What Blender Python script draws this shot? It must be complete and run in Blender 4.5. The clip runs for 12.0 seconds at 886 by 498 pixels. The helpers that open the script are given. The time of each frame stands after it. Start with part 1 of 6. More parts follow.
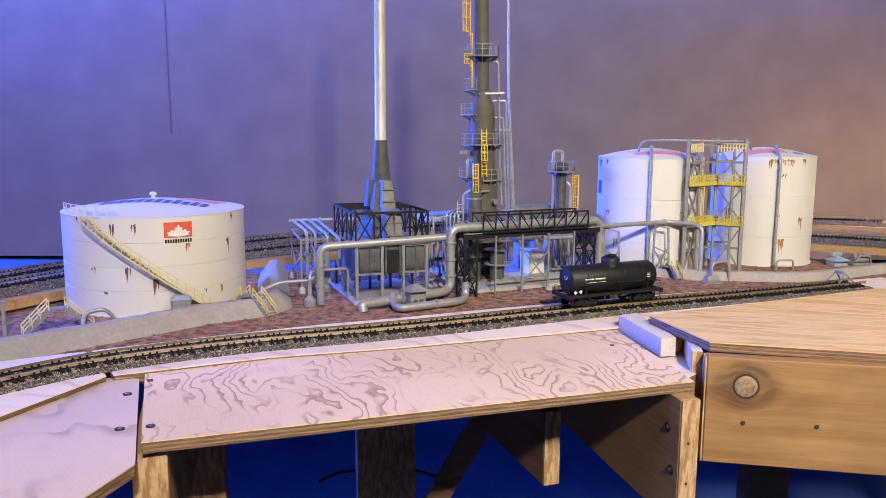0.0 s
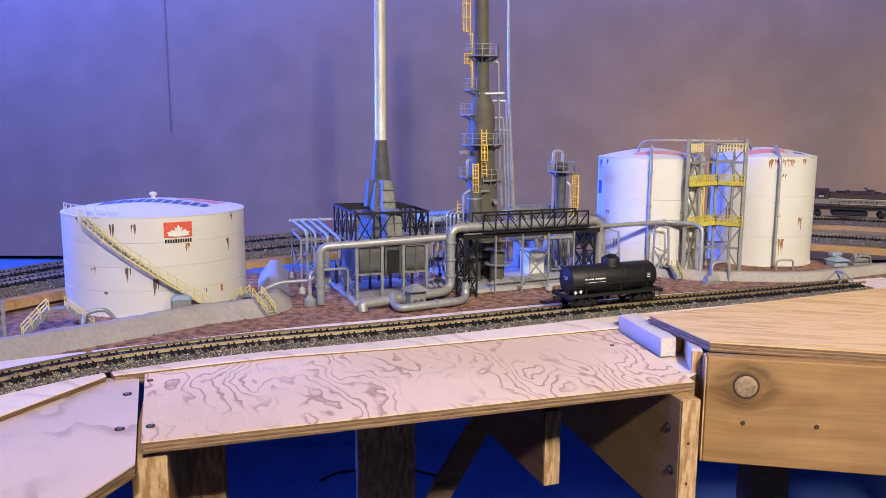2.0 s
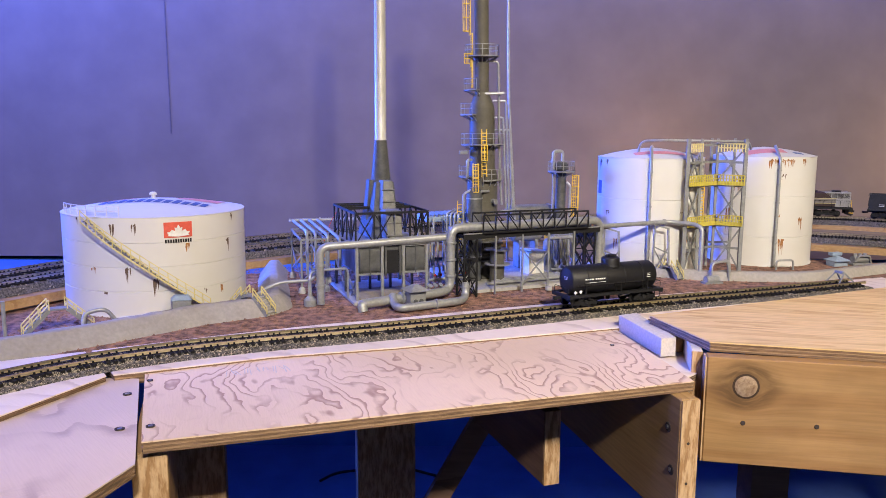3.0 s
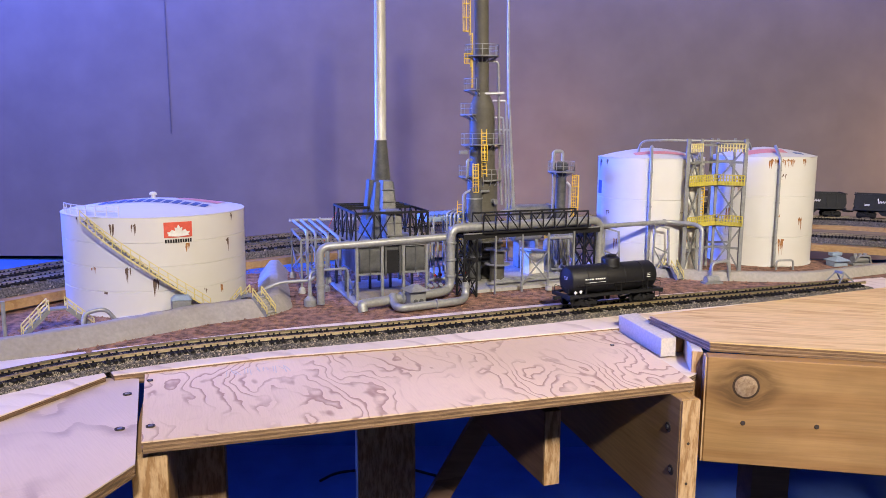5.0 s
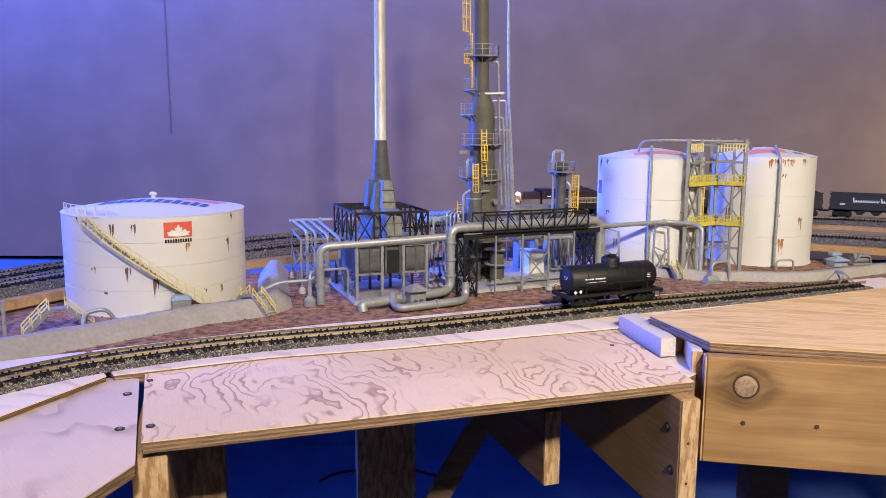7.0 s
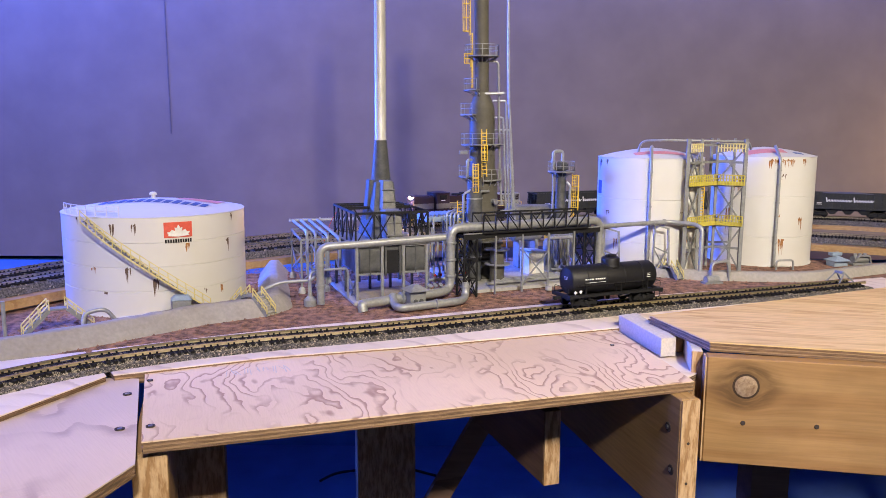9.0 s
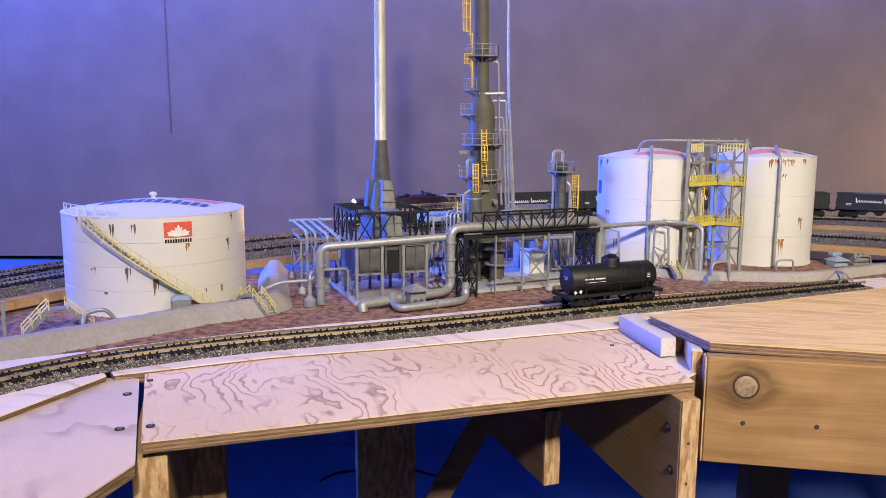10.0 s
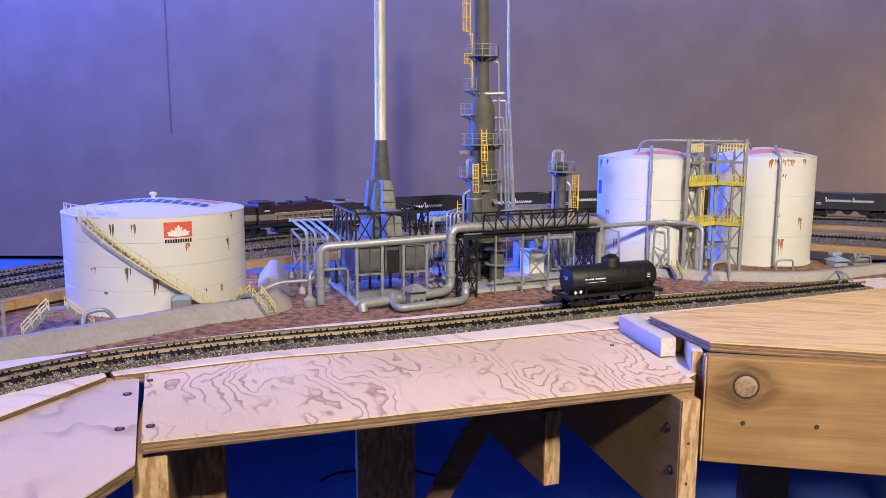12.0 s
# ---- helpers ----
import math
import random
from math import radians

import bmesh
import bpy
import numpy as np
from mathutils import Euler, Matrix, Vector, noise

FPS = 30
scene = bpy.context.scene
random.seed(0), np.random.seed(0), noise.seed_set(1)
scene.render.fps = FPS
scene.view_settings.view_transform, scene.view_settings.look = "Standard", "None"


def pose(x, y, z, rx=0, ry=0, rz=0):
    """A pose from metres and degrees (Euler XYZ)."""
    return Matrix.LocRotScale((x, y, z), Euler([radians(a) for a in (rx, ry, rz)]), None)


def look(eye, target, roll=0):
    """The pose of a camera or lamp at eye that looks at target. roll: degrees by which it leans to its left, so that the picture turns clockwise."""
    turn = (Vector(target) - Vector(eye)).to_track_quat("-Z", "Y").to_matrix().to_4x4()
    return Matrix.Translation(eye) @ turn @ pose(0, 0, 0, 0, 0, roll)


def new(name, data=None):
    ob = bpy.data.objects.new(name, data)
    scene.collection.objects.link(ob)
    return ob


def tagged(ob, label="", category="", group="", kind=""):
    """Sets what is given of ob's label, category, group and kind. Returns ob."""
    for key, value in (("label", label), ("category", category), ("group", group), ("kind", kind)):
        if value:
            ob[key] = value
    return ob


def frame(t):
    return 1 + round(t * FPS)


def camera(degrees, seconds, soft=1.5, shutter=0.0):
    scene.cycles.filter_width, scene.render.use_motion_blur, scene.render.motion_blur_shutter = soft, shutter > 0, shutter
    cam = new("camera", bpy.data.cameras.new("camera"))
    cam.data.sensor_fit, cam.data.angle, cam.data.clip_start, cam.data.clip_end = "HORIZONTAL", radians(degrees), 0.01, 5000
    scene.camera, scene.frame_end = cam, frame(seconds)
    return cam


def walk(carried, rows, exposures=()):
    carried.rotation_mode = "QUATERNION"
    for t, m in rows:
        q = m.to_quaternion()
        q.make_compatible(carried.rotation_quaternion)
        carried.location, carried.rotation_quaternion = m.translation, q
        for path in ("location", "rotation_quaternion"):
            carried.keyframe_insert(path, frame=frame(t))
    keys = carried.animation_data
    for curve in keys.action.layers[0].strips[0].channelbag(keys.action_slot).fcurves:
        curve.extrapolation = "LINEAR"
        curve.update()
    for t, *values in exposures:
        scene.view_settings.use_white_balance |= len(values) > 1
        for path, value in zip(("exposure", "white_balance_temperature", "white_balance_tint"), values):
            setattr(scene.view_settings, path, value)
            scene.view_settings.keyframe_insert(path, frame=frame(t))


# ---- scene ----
# camera: stands still on a support before the layout
cam = camera(58.5, 12.0, soft=0.4)
EYE = (0.0, 0.0, 0.172)
CAM_POSE = look(EYE, (0.0, math.cos(0.1538), 0.172 - math.sin(0.1538)), 0.315)
walk(cam, [(0, CAM_POSE), (12, CAM_POSE)], [(0, 0.06), (12, 0.06)])

# ---- light: a dim room, warm work lamps to the front and right, blue light strips over the backdrop and at the left
world = bpy.data.worlds.new("room_dusk")
scene.world = world
world.use_nodes = True
world.node_tree.nodes["Background"].inputs[0].default_value = (0.16, 0.24, 0.80, 1)
world.node_tree.nodes["Background"].inputs[1].default_value = 0.05


def lamp(name, kind, m, power, color, size=0.1, size_y=0.0, blend=0.5, angle=60, spread=180):
    data = bpy.data.lights.new(name, kind)
    data.energy, data.color = power, color
    if kind == "AREA":
        data.shape, data.size, data.size_y = "RECTANGLE", size, size_y or size
        data.spread = radians(spread)
    else:
        data.shadow_soft_size = size
    if kind == "SPOT":
        data.spot_size, data.spot_blend = radians(angle), blend
    ob = new(name, data)
    ob.matrix_world = m
    return ob


lamp("work_lamp", "AREA", look((0.41, -1.25, 1.28), (0.32, 0.78, 0.08)), 13.2, (1.0, 0.91, 0.78), 0.12, spread=80)
lamp("warm_bulb", "AREA", look((1.15, -0.62, 1.15), (0.30, 0.72, 0.0)), 17, (1.0, 0.78, 0.48), 0.30)
lamp("blue_strip_left", "AREA", look((-1.0, 1.32, 0.30), (0.0, 0.93, 0.06)), 6.0, (0.04, 0.13, 1.0), 0.6, 0.10, spread=48)
lamp("blue_strip_front", "AREA", look((-1.05, 0.15, 0.80), (-0.42, 0.62, 0.0)), 1.9, (0.22, 0.26, 1.0), 0.8, 0.10, spread=70)
lamp("blue_strip_back", "AREA", look((-0.95, 1.20, 0.78), (-0.80, 1.54, 0.35)), 23.5, (0.09, 0.16, 1.0), 1.2, 0.04, spread=160)
lamp("blue_strip_top", "AREA", look((-0.15, 1.485, 0.57), (-0.15, 1.55, 0.30)), 5.9, (0.09, 0.15, 1.0), 2.6, 0.02, spread=160)
lamp("warm_bulb_side", "AREA", look((1.12, 1.36, 0.10), (0.80, 1.55, 0.10)), 0.5, (1.0, 0.62, 0.30), 0.06, spread=120)
lamp("blue_strip_floor", "AREA", look((-0.1, 1.75, -0.16), (-0.1, 2.3, -0.9)), 2.3, (0.06, 0.20, 1.0), 2.0, 0.05)


# ---- materials
def mat(name, color, rough=0.5, metal=0.0, var=0.25, scale=60.0, bump=0.0, bump_scale=400.0, color2=None, spec=0.5, vec=(1, 1, 1), lo=0.35, hi=0.7):
    """A paint, metal, earth or wood base: two scales of uneven colour and fine relief."""
    m = bpy.data.materials.new(name)
    m.use_nodes = True
    nt = m.node_tree
    b = nt.nodes["Principled BSDF"]
    b.inputs["Roughness"].default_value, b.inputs["Metallic"].default_value = rough, metal
    b.inputs["Specular IOR Level"].default_value = spec
    tc = nt.nodes.new("ShaderNodeTexCoord")
    mp = nt.nodes.new("ShaderNodeMapping")
    mp.inputs["Scale"].default_value = vec
    nt.links.new(tc.outputs["Object"], mp.inputs[0])
    n1 = nt.nodes.new("ShaderNodeTexNoise")
    n1.inputs["Scale"].default_value, n1.inputs["Detail"].default_value, n1.inputs["Roughness"].default_value = scale, 6, 0.65
    nt.links.new(mp.outputs[0], n1.inputs["Vector"])
    rp = nt.nodes.new("ShaderNodeMapRange")
    rp.inputs["From Min"].default_value, rp.inputs["From Max"].default_value = lo, hi
    nt.links.new(n1.outputs[0], rp.inputs[0])
    mx = nt.nodes.new("ShaderNodeMix")
    mx.data_type = "RGBA"
    c2 = color2 or tuple(c * (1 - var) for c in color)
    mx.inputs[6].default_value, mx.inputs[7].default_value = (*color, 1), (*c2, 1)
    nt.links.new(rp.outputs[0], mx.inputs[0])
    n2 = nt.nodes.new("ShaderNodeTexNoise")
    n2.inputs["Scale"].default_value, n2.inputs["Detail"].default_value = bump_scale, 4
    nt.links.new(mp.outputs[0], n2.inputs["Vector"])
    m2 = nt.nodes.new("ShaderNodeMix")
    m2.data_type, m2.blend_type = "RGBA", "MULTIPLY"
    m2.inputs[0].default_value = 0.35 if var else 0.0
    g = nt.nodes.new("ShaderNodeMapRange")
    g.inputs["From Min"].default_value, g.inputs["From Max"].default_value, g.inputs["To Min"].default_value, g.inputs["To Max"].default_value = 0.3, 0.7, 0.6, 1.15
    nt.links.new(n2.outputs[0], g.inputs[0])
    nt.links.new(mx.outputs[2], m2.inputs[6])
    nt.links.new(g.outputs[0], m2.inputs[7])
    nt.links.new(m2.outputs[2], b.inputs["Base Color"])
    if bump:
        bp = nt.nodes.new("ShaderNodeBump")
        bp.inputs["Strength"].default_value, bp.inputs["Distance"].default_value = bump, 0.001
        nt.links.new(n2.outputs[0], bp.inputs["Height"])
        nt.links.new(bp.outputs[0], b.inputs["Normal"])
    return m


def wood(name, light, dark, stretch=(3, 22, 22), rings=2.2, distort=5.0, sharp=(0.45, 0.8), fine=0.25, rough=0.6, offset=(0, 0, 0)):
    """Flat-sawn softwood: contour bands of a stretched noise give cathedral loops, fine streaks run along the grain (local x)."""
    m = bpy.data.materials.new(name)
    m.use_nodes = True
    nt = m.node_tree
    b = nt.nodes["Principled BSDF"]
    b.inputs["Roughness"].default_value = rough
    b.inputs["Specular IOR Level"].default_value = 0.3
    tc = nt.nodes.new("ShaderNodeTexCoord")
    oi = nt.nodes.new("ShaderNodeObjectInfo")
    mp = nt.nodes.new("ShaderNodeMapping")
    mp.inputs["Scale"].default_value = stretch
    mp.inputs["Location"].default_value = offset
    nt.links.new(tc.outputs["Object"], mp.inputs[0])
    n1 = nt.nodes.new("ShaderNodeTexNoise")
    n1.inputs["Scale"].default_value, n1.inputs["Detail"].default_value, n1.inputs["Roughness"].default_value = 1.0, 3.6, 0.5
    nt.links.new(mp.outputs[0], n1.inputs["Vector"])
    mul = nt.nodes.new("ShaderNodeMath")
    mul.operation = "MULTIPLY_ADD"
    mul.inputs[1].default_value = rings * distort
    nt.links.new(n1.outputs[0], mul.inputs[0])
    nt.links.new(oi.outputs["Random"], mul.inputs[2])
    fr = nt.nodes.new("ShaderNodeMath")
    fr.operation = "FRACT"
    nt.links.new(mul.outputs[0], fr.inputs[0])
    rp = nt.nodes.new("ShaderNodeMapRange")
    rp.interpolation_type = "SMOOTHSTEP"
    rp.inputs["From Min"].default_value, rp.inputs["From Max"].default_value = sharp
    nt.links.new(fr.outputs[0], rp.inputs[0])
    # wear: bands fade in and out over the sheet
    n3 = nt.nodes.new("ShaderNodeTexNoise")
    n3.inputs["Scale"].default_value = 14
    nt.links.new(tc.outputs["Object"], n3.inputs["Vector"])
    r3 = nt.nodes.new("ShaderNodeMapRange")
    r3.inputs["From Min"].default_value, r3.inputs["From Max"].default_value, r3.inputs["To Min"].default_value = 0.35, 0.6, 0.3
    nt.links.new(n3.outputs[0], r3.inputs[0])
    mm = nt.nodes.new("ShaderNodeMath")
    mm.operation = "MULTIPLY"
    nt.links.new(rp.outputs[0], mm.inputs[0])
    nt.links.new(r3.outputs[0], mm.inputs[1])
    mp2 = nt.nodes.new("ShaderNodeMapping")
    mp2.inputs["Scale"].default_value = (25, 420, 420)
    nt.links.new(tc.outputs["Object"], mp2.inputs[0])
    n2 = nt.nodes.new("ShaderNodeTexNoise")
    n2.inputs["Scale"].default_value, n2.inputs["Detail"].default_value = 1.0, 5
    nt.links.new(mp2.outputs[0], n2.inputs["Vector"])
    mx = nt.nodes.new("ShaderNodeMix")
    mx.data_type = "RGBA"
    mx.inputs[6].default_value, mx.inputs[7].default_value = (*light, 1), (*dark, 1)
    nt.links.new(mm.outputs[0], mx.inputs[0])
    m2 = nt.nodes.new("ShaderNodeMix")
    m2.data_type, m2.blend_type = "RGBA", "MULTIPLY"
    m2.inputs[0].default_value = fine
    g = nt.nodes.new("ShaderNodeMapRange")
    g.inputs["From Min"].default_value, g.inputs["From Max"].default_value, g.inputs["To Min"].default_value = 0.3, 0.65, 0.3
    nt.links.new(n2.outputs[0], g.inputs[0])
    nt.links.new(mx.outputs[2], m2.inputs[6])
    nt.links.new(g.outputs[0], m2.inputs[7])
    nt.links.new(m2.outputs[2], b.inputs["Base Color"])
    bp = nt.nodes.new("ShaderNodeBump")
    bp.inputs["Strength"].default_value, bp.inputs["Distance"].default_value = 0.25, 0.0006
    nt.links.new(n2.outputs[0], bp.inputs["Height"])
    nt.links.new(bp.outputs[0], b.inputs["Normal"])
    return m


def node(nt, kind, op=None, a=None, b=None, c=None):
    """A maths node whose inputs are numbers or sockets; returns its output."""
    n = nt.nodes.new(kind)
    if op:
        n.operation = op
    for k, v in enumerate((a, b, c)):
        if v is None:
            continue
        if isinstance(v, (int, float)):
            n.inputs[k].default_value = v
        else:
            nt.links.new(v, n.inputs[k])
    return n.outputs[0]


def smooth_step(nt, value, lo, hi, to_lo=0.0, to_hi=1.0):
    r = nt.nodes.new("ShaderNodeMapRange")
    r.interpolation_type = "SMOOTHSTEP"
    for k, v in enumerate((lo, hi, to_lo, to_hi)):
        r.inputs[k + 1].default_value = v
    nt.links.new(value, r.inputs[0])
    return r.outputs[0]


def noise_of(nt, vec, scale, stretch=(1, 1, 1), detail=3.0, rough=0.5, offset=(0, 0, 0)):
    mp = nt.nodes.new("ShaderNodeMapping")
    mp.inputs["Scale"].default_value, mp.inputs["Location"].default_value = stretch, offset
    nt.links.new(vec, mp.inputs[0])
    n = nt.nodes.new("ShaderNodeTexNoise")
    n.inputs["Scale"].default_value, n.inputs["Detail"].default_value, n.inputs["Roughness"].default_value = scale, detail, rough
    nt.links.new(mp.outputs[0], n.inputs["Vector"])
    return n.outputs[0]


def mix_color(nt, fac, a, b, blend="MIX"):
    mx = nt.nodes.new("ShaderNodeMix")
    mx.data_type, mx.blend_type = "RGBA", blend
    for k, v in ((0, fac), (6, a), (7, b)):
        if isinstance(v, tuple):
            mx.inputs[k].default_value = (*v, 1)
        elif isinstance(v, (int, float)):
            mx.inputs[k].default_value = v
        else:
            nt.links.new(v, mx.inputs[k])
    return mx.outputs[2]


def rotary_ply(name, light, dark, lines, lean, warp, scale=11.0, depth=0.85, offset=(0, 0, 0), rough=0.55):
    """Rotary-cut fir veneer: late-wood lines across the sheet that close into loops where the log undulates, each with one crisp edge."""
    m = bpy.data.materials.new(name)
    m.use_nodes = True
    nt = m.node_tree
    b = nt.nodes["Principled BSDF"]
    b.inputs["Roughness"].default_value, b.inputs["Specular IOR Level"].default_value = rough, 0.3
    co = nt.nodes.new("ShaderNodeTexCoord").outputs["Object"]
    sep = nt.nodes.new("ShaderNodeSeparateXYZ")
    nt.links.new(co, sep.inputs[0])
    n1 = noise_of(nt, co, scale, (1.6, 0.8, 0.8), 3.4, 0.46, offset)
    jag = noise_of(nt, co, 90.0, (1, 5, 5), 2.0)
    f = node(nt, "ShaderNodeMath", "MULTIPLY_ADD", sep.outputs[0], lines, node(nt, "ShaderNodeMath", "MULTIPLY", n1, warp))
    f = node(nt, "ShaderNodeMath", "MULTIPLY_ADD", sep.outputs[1], lean, f)
    f = node(nt, "ShaderNodeMath", "MULTIPLY_ADD", jag, 0.14, f)
    fr = node(nt, "ShaderNodeMath", "FRACT", f)
    band = node(nt, "ShaderNodeMath", "MULTIPLY", smooth_step(nt, fr, 0.58, 0.92), smooth_step(nt, fr, 0.93, 0.99, 1.0, 0.0))
    patch = smooth_step(nt, noise_of(nt, co, 16.0, (1.2, 0.8, 1), 2.0, 0.5, (3, 1, 0)), 0.40, 0.58, 0.06, 1.0)
    band = node(nt, "ShaderNodeMath", "MULTIPLY", node(nt, "ShaderNodeMath", "MULTIPLY", band, patch), depth)
    pores = smooth_step(nt, noise_of(nt, co, 1.0, (620, 60, 60), 4.0, 0.6), 0.35, 0.62, 0.55, 1.0)
    col = mix_color(nt, band, light, dark)
    stain = smooth_step(nt, noise_of(nt, co, 5.0, (1, 1, 1), 4.0), 0.35, 0.65, 0.90, 1.04)
    col = mix_color(nt, 0.05, col, pores, "MULTIPLY")
    col = mix_color(nt, 1.0, col, stain, "MULTIPLY")
    nt.links.new(col, b.inputs["Base Color"])
    bp = nt.nodes.new("ShaderNodeBump")
    bp.inputs["Strength"].default_value, bp.inputs["Distance"].default_value = 0.3, 0.0005
    nt.links.new(node(nt, "ShaderNodeMath", "SUBTRACT", pores, band), bp.inputs["Height"])
    nt.links.new(bp.outputs[0], b.inputs["Normal"])
    return m


def knotty_board(name, light, dark, kx, kz, kr):
    """Pine whose grain (along local x) parts round one knot, with a dark resin halo beside it."""
    m = bpy.data.materials.new(name)
    m.use_nodes = True
    nt = m.node_tree
    b = nt.nodes["Principled BSDF"]
    b.inputs["Roughness"].default_value, b.inputs["Specular IOR Level"].default_value = 0.6, 0.3
    co = nt.nodes.new("ShaderNodeTexCoord").outputs["Object"]
    sep = nt.nodes.new("ShaderNodeSeparateXYZ")
    nt.links.new(co, sep.inputs[0])
    dx = node(nt, "ShaderNodeMath", "SUBTRACT", sep.outputs[0], kx)
    dz = node(nt, "ShaderNodeMath", "SUBTRACT", sep.outputs[2], kz)
    d2 = node(nt, "ShaderNodeMath", "MULTIPLY_ADD", dx, dx, node(nt, "ShaderNodeMath", "MULTIPLY", dz, dz))
    flow = node(nt, "ShaderNodeMath", "SUBTRACT", 1.0, node(nt, "ShaderNodeMath", "DIVIDE", kr * kr, node(nt, "ShaderNodeMath", "ADD", d2, 0.00002)))
    psi = node(nt, "ShaderNodeMath", "MULTIPLY", dz, flow)
    cmb = nt.nodes.new("ShaderNodeCombineXYZ")
    nt.links.new(sep.outputs[0], cmb.inputs[0])
    nt.links.new(psi, cmb.inputs[1])
    v = cmb.outputs[0]
    broad = smooth_step(nt, noise_of(nt, v, 1.0, (4, 70, 1), 3.0), 0.40, 0.66)
    fine = smooth_step(nt, noise_of(nt, v, 1.0, (22, 620, 1), 4.0, 0.6), 0.36, 0.62, 0.72, 1.0)
    col = mix_color(nt, broad, light, dark)
    halo = node(nt, "ShaderNodeMath", "MULTIPLY", smooth_step(nt, node(nt, "ShaderNodeMath", "MULTIPLY_ADD", dx, node(nt, "ShaderNodeMath", "MULTIPLY", dx, 0.22), node(nt, "ShaderNodeMath", "MULTIPLY", psi, psi)), 0.00001, 0.00022, 0.85, 0.0), smooth_step(nt, noise_of(nt, v, 1.0, (60, 260, 1), 3.0), 0.3, 0.6, 0.45, 1.0))
    col = mix_color(nt, halo, col, tuple(c * 0.36 for c in dark))
    col = mix_color(nt, 0.38, col, fine, "MULTIPLY")
    smear = smooth_step(nt, noise_of(nt, co, 22.0, (1, 1, 1.4), 4.0), 0.36, 0.66, 0.86, 1.05)
    col = mix_color(nt, 1.0, col, smear, "MULTIPLY")
    nt.links.new(col, b.inputs["Base Color"])
    return m


def stones(name, lo, hi):
    """Loose stones, each with its own shade between lo and hi."""
    m = bpy.data.materials.new(name)
    m.use_nodes = True
    nt = m.node_tree
    b = nt.nodes["Principled BSDF"]
    b.inputs["Roughness"].default_value = 0.85
    geo = nt.nodes.new("ShaderNodeNewGeometry")
    nt.links.new(mix_color(nt, smooth_step(nt, geo.outputs["Random Per Island"], 0.25, 1.0), lo, hi), b.inputs["Base Color"])
    return m


def glow(name, color, strength):
    m = bpy.data.materials.new(name)
    m.use_nodes = True
    b = m.node_tree.nodes["Principled BSDF"]
    b.inputs["Base Color"].default_value = (*color, 1)
    b.inputs["Emission Color"].default_value = (*color, 1)
    b.inputs["Emission Strength"].default_value = strength
    return m


M = {}
M["backdrop"] = mat("backdrop_grey", (0.172, 0.140, 0.130), 0.85, var=0.05, scale=2.0, bump=0.02, bump_scale=14)
M["seam"] = mat("seam_shadow_line", (0.12, 0.10, 0.12), 0.9)
M["blue"] = mat("blue_paint", (0.05, 0.16, 0.42), 0.7, var=0.3, scale=6)
M["blue_floor"] = mat("blue_floor_paint", (0.11, 0.21, 0.55), 0.75, var=0.4, scale=3)
M["wall"] = mat("room_wall", (0.32, 0.32, 0.36), 0.9, var=0.1, scale=3)
M["dirt"] = mat("red_brown_earth", (0.36, 0.195, 0.13), 0.95, var=0.6, scale=110, bump=1.0, bump_scale=800, color2=(0.11, 0.058, 0.042), lo=0.40, hi=0.60)
M["ballast"] = mat("ballast_grey", (0.15, 0.135, 0.12), 0.95, scale=500, bump=1.0, bump_scale=700, color2=(0.035, 0.032, 0.032), lo=0.4, hi=0.6)
M["stone_light"] = stones("ballast_stone", (0.022, 0.020, 0.019), (0.40, 0.34, 0.26))
M["tie"] = mat("tie_black_plastic", (0.016, 0.014, 0.013), 0.75, var=0.4, scale=200, spec=0.2)
M["rail"] = mat("nickel_silver_rail", (0.74, 0.62, 0.37), 0.34, 0.9, var=0.12, scale=300)
# brown head colour stands in for the dim surroundings mirrored in the rail top
M["rail_head"] = mat("dark_reflection_rail_head", (0.14, 0.09, 0.07), 0.5, 0.3, var=0.25, scale=300)
M["rail_dark"] = mat("rail_side", (0.62, 0.54, 0.42), 0.36, 0.85, var=0.4, scale=300)
M["ply"] = rotary_ply("plywood_face_main", (0.76, 0.57, 0.40), (0.40, 0.235, 0.16), 66, 6, 13.0, 13.0, 0.95)
M["ply_left"] = rotary_ply("plywood_face_pale", (0.66, 0.52, 0.44), (0.40, 0.29, 0.26), 3, 5, 6.0, 8.0, 0.8, (4, 3, 0))
M["strip"] = rotary_ply("plywood_strip_pale", (0.78, 0.655, 0.545), (0.50, 0.37, 0.30), 34, 20, 4.0, 9.0, 0.6, (5, 2, 0))
M["ply_warm"] = wood("plywood_face_warm", (0.76, 0.53, 0.25), (0.58, 0.35, 0.14), (3.0, 30, 30), 2.0, 4.0, (0.4, 1.0), 0.35)
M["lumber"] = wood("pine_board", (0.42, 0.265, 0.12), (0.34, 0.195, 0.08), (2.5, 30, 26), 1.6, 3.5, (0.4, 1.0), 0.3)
# brown pine, darkened to carry the shade under the boards in its colour
M["lumber_shaded"] = wood("pine_board_shaded", (0.23, 0.135, 0.085), (0.15, 0.082, 0.05), (3, 30, 26), 1.6, 3.0, (0.4, 1.0), 0.3)
M["fascia"] = knotty_board("pine_fascia", (0.37, 0.22, 0.098), (0.30, 0.165, 0.07), 0.0275, -0.0195, 0.0105)
M["edge"] = mat("plywood_edge", (0.44, 0.285, 0.165), 0.8, scale=60, color2=(0.20, 0.12, 0.07), bump=0.5, bump_scale=500, vec=(1, 1, 16))
M["edge_dark"] = mat("plywood_edge_dark", (0.27, 0.165, 0.10), 0.85, scale=60, color2=(0.10, 0.06, 0.035), bump=0.5, bump_scale=500, vec=(1, 1, 16))
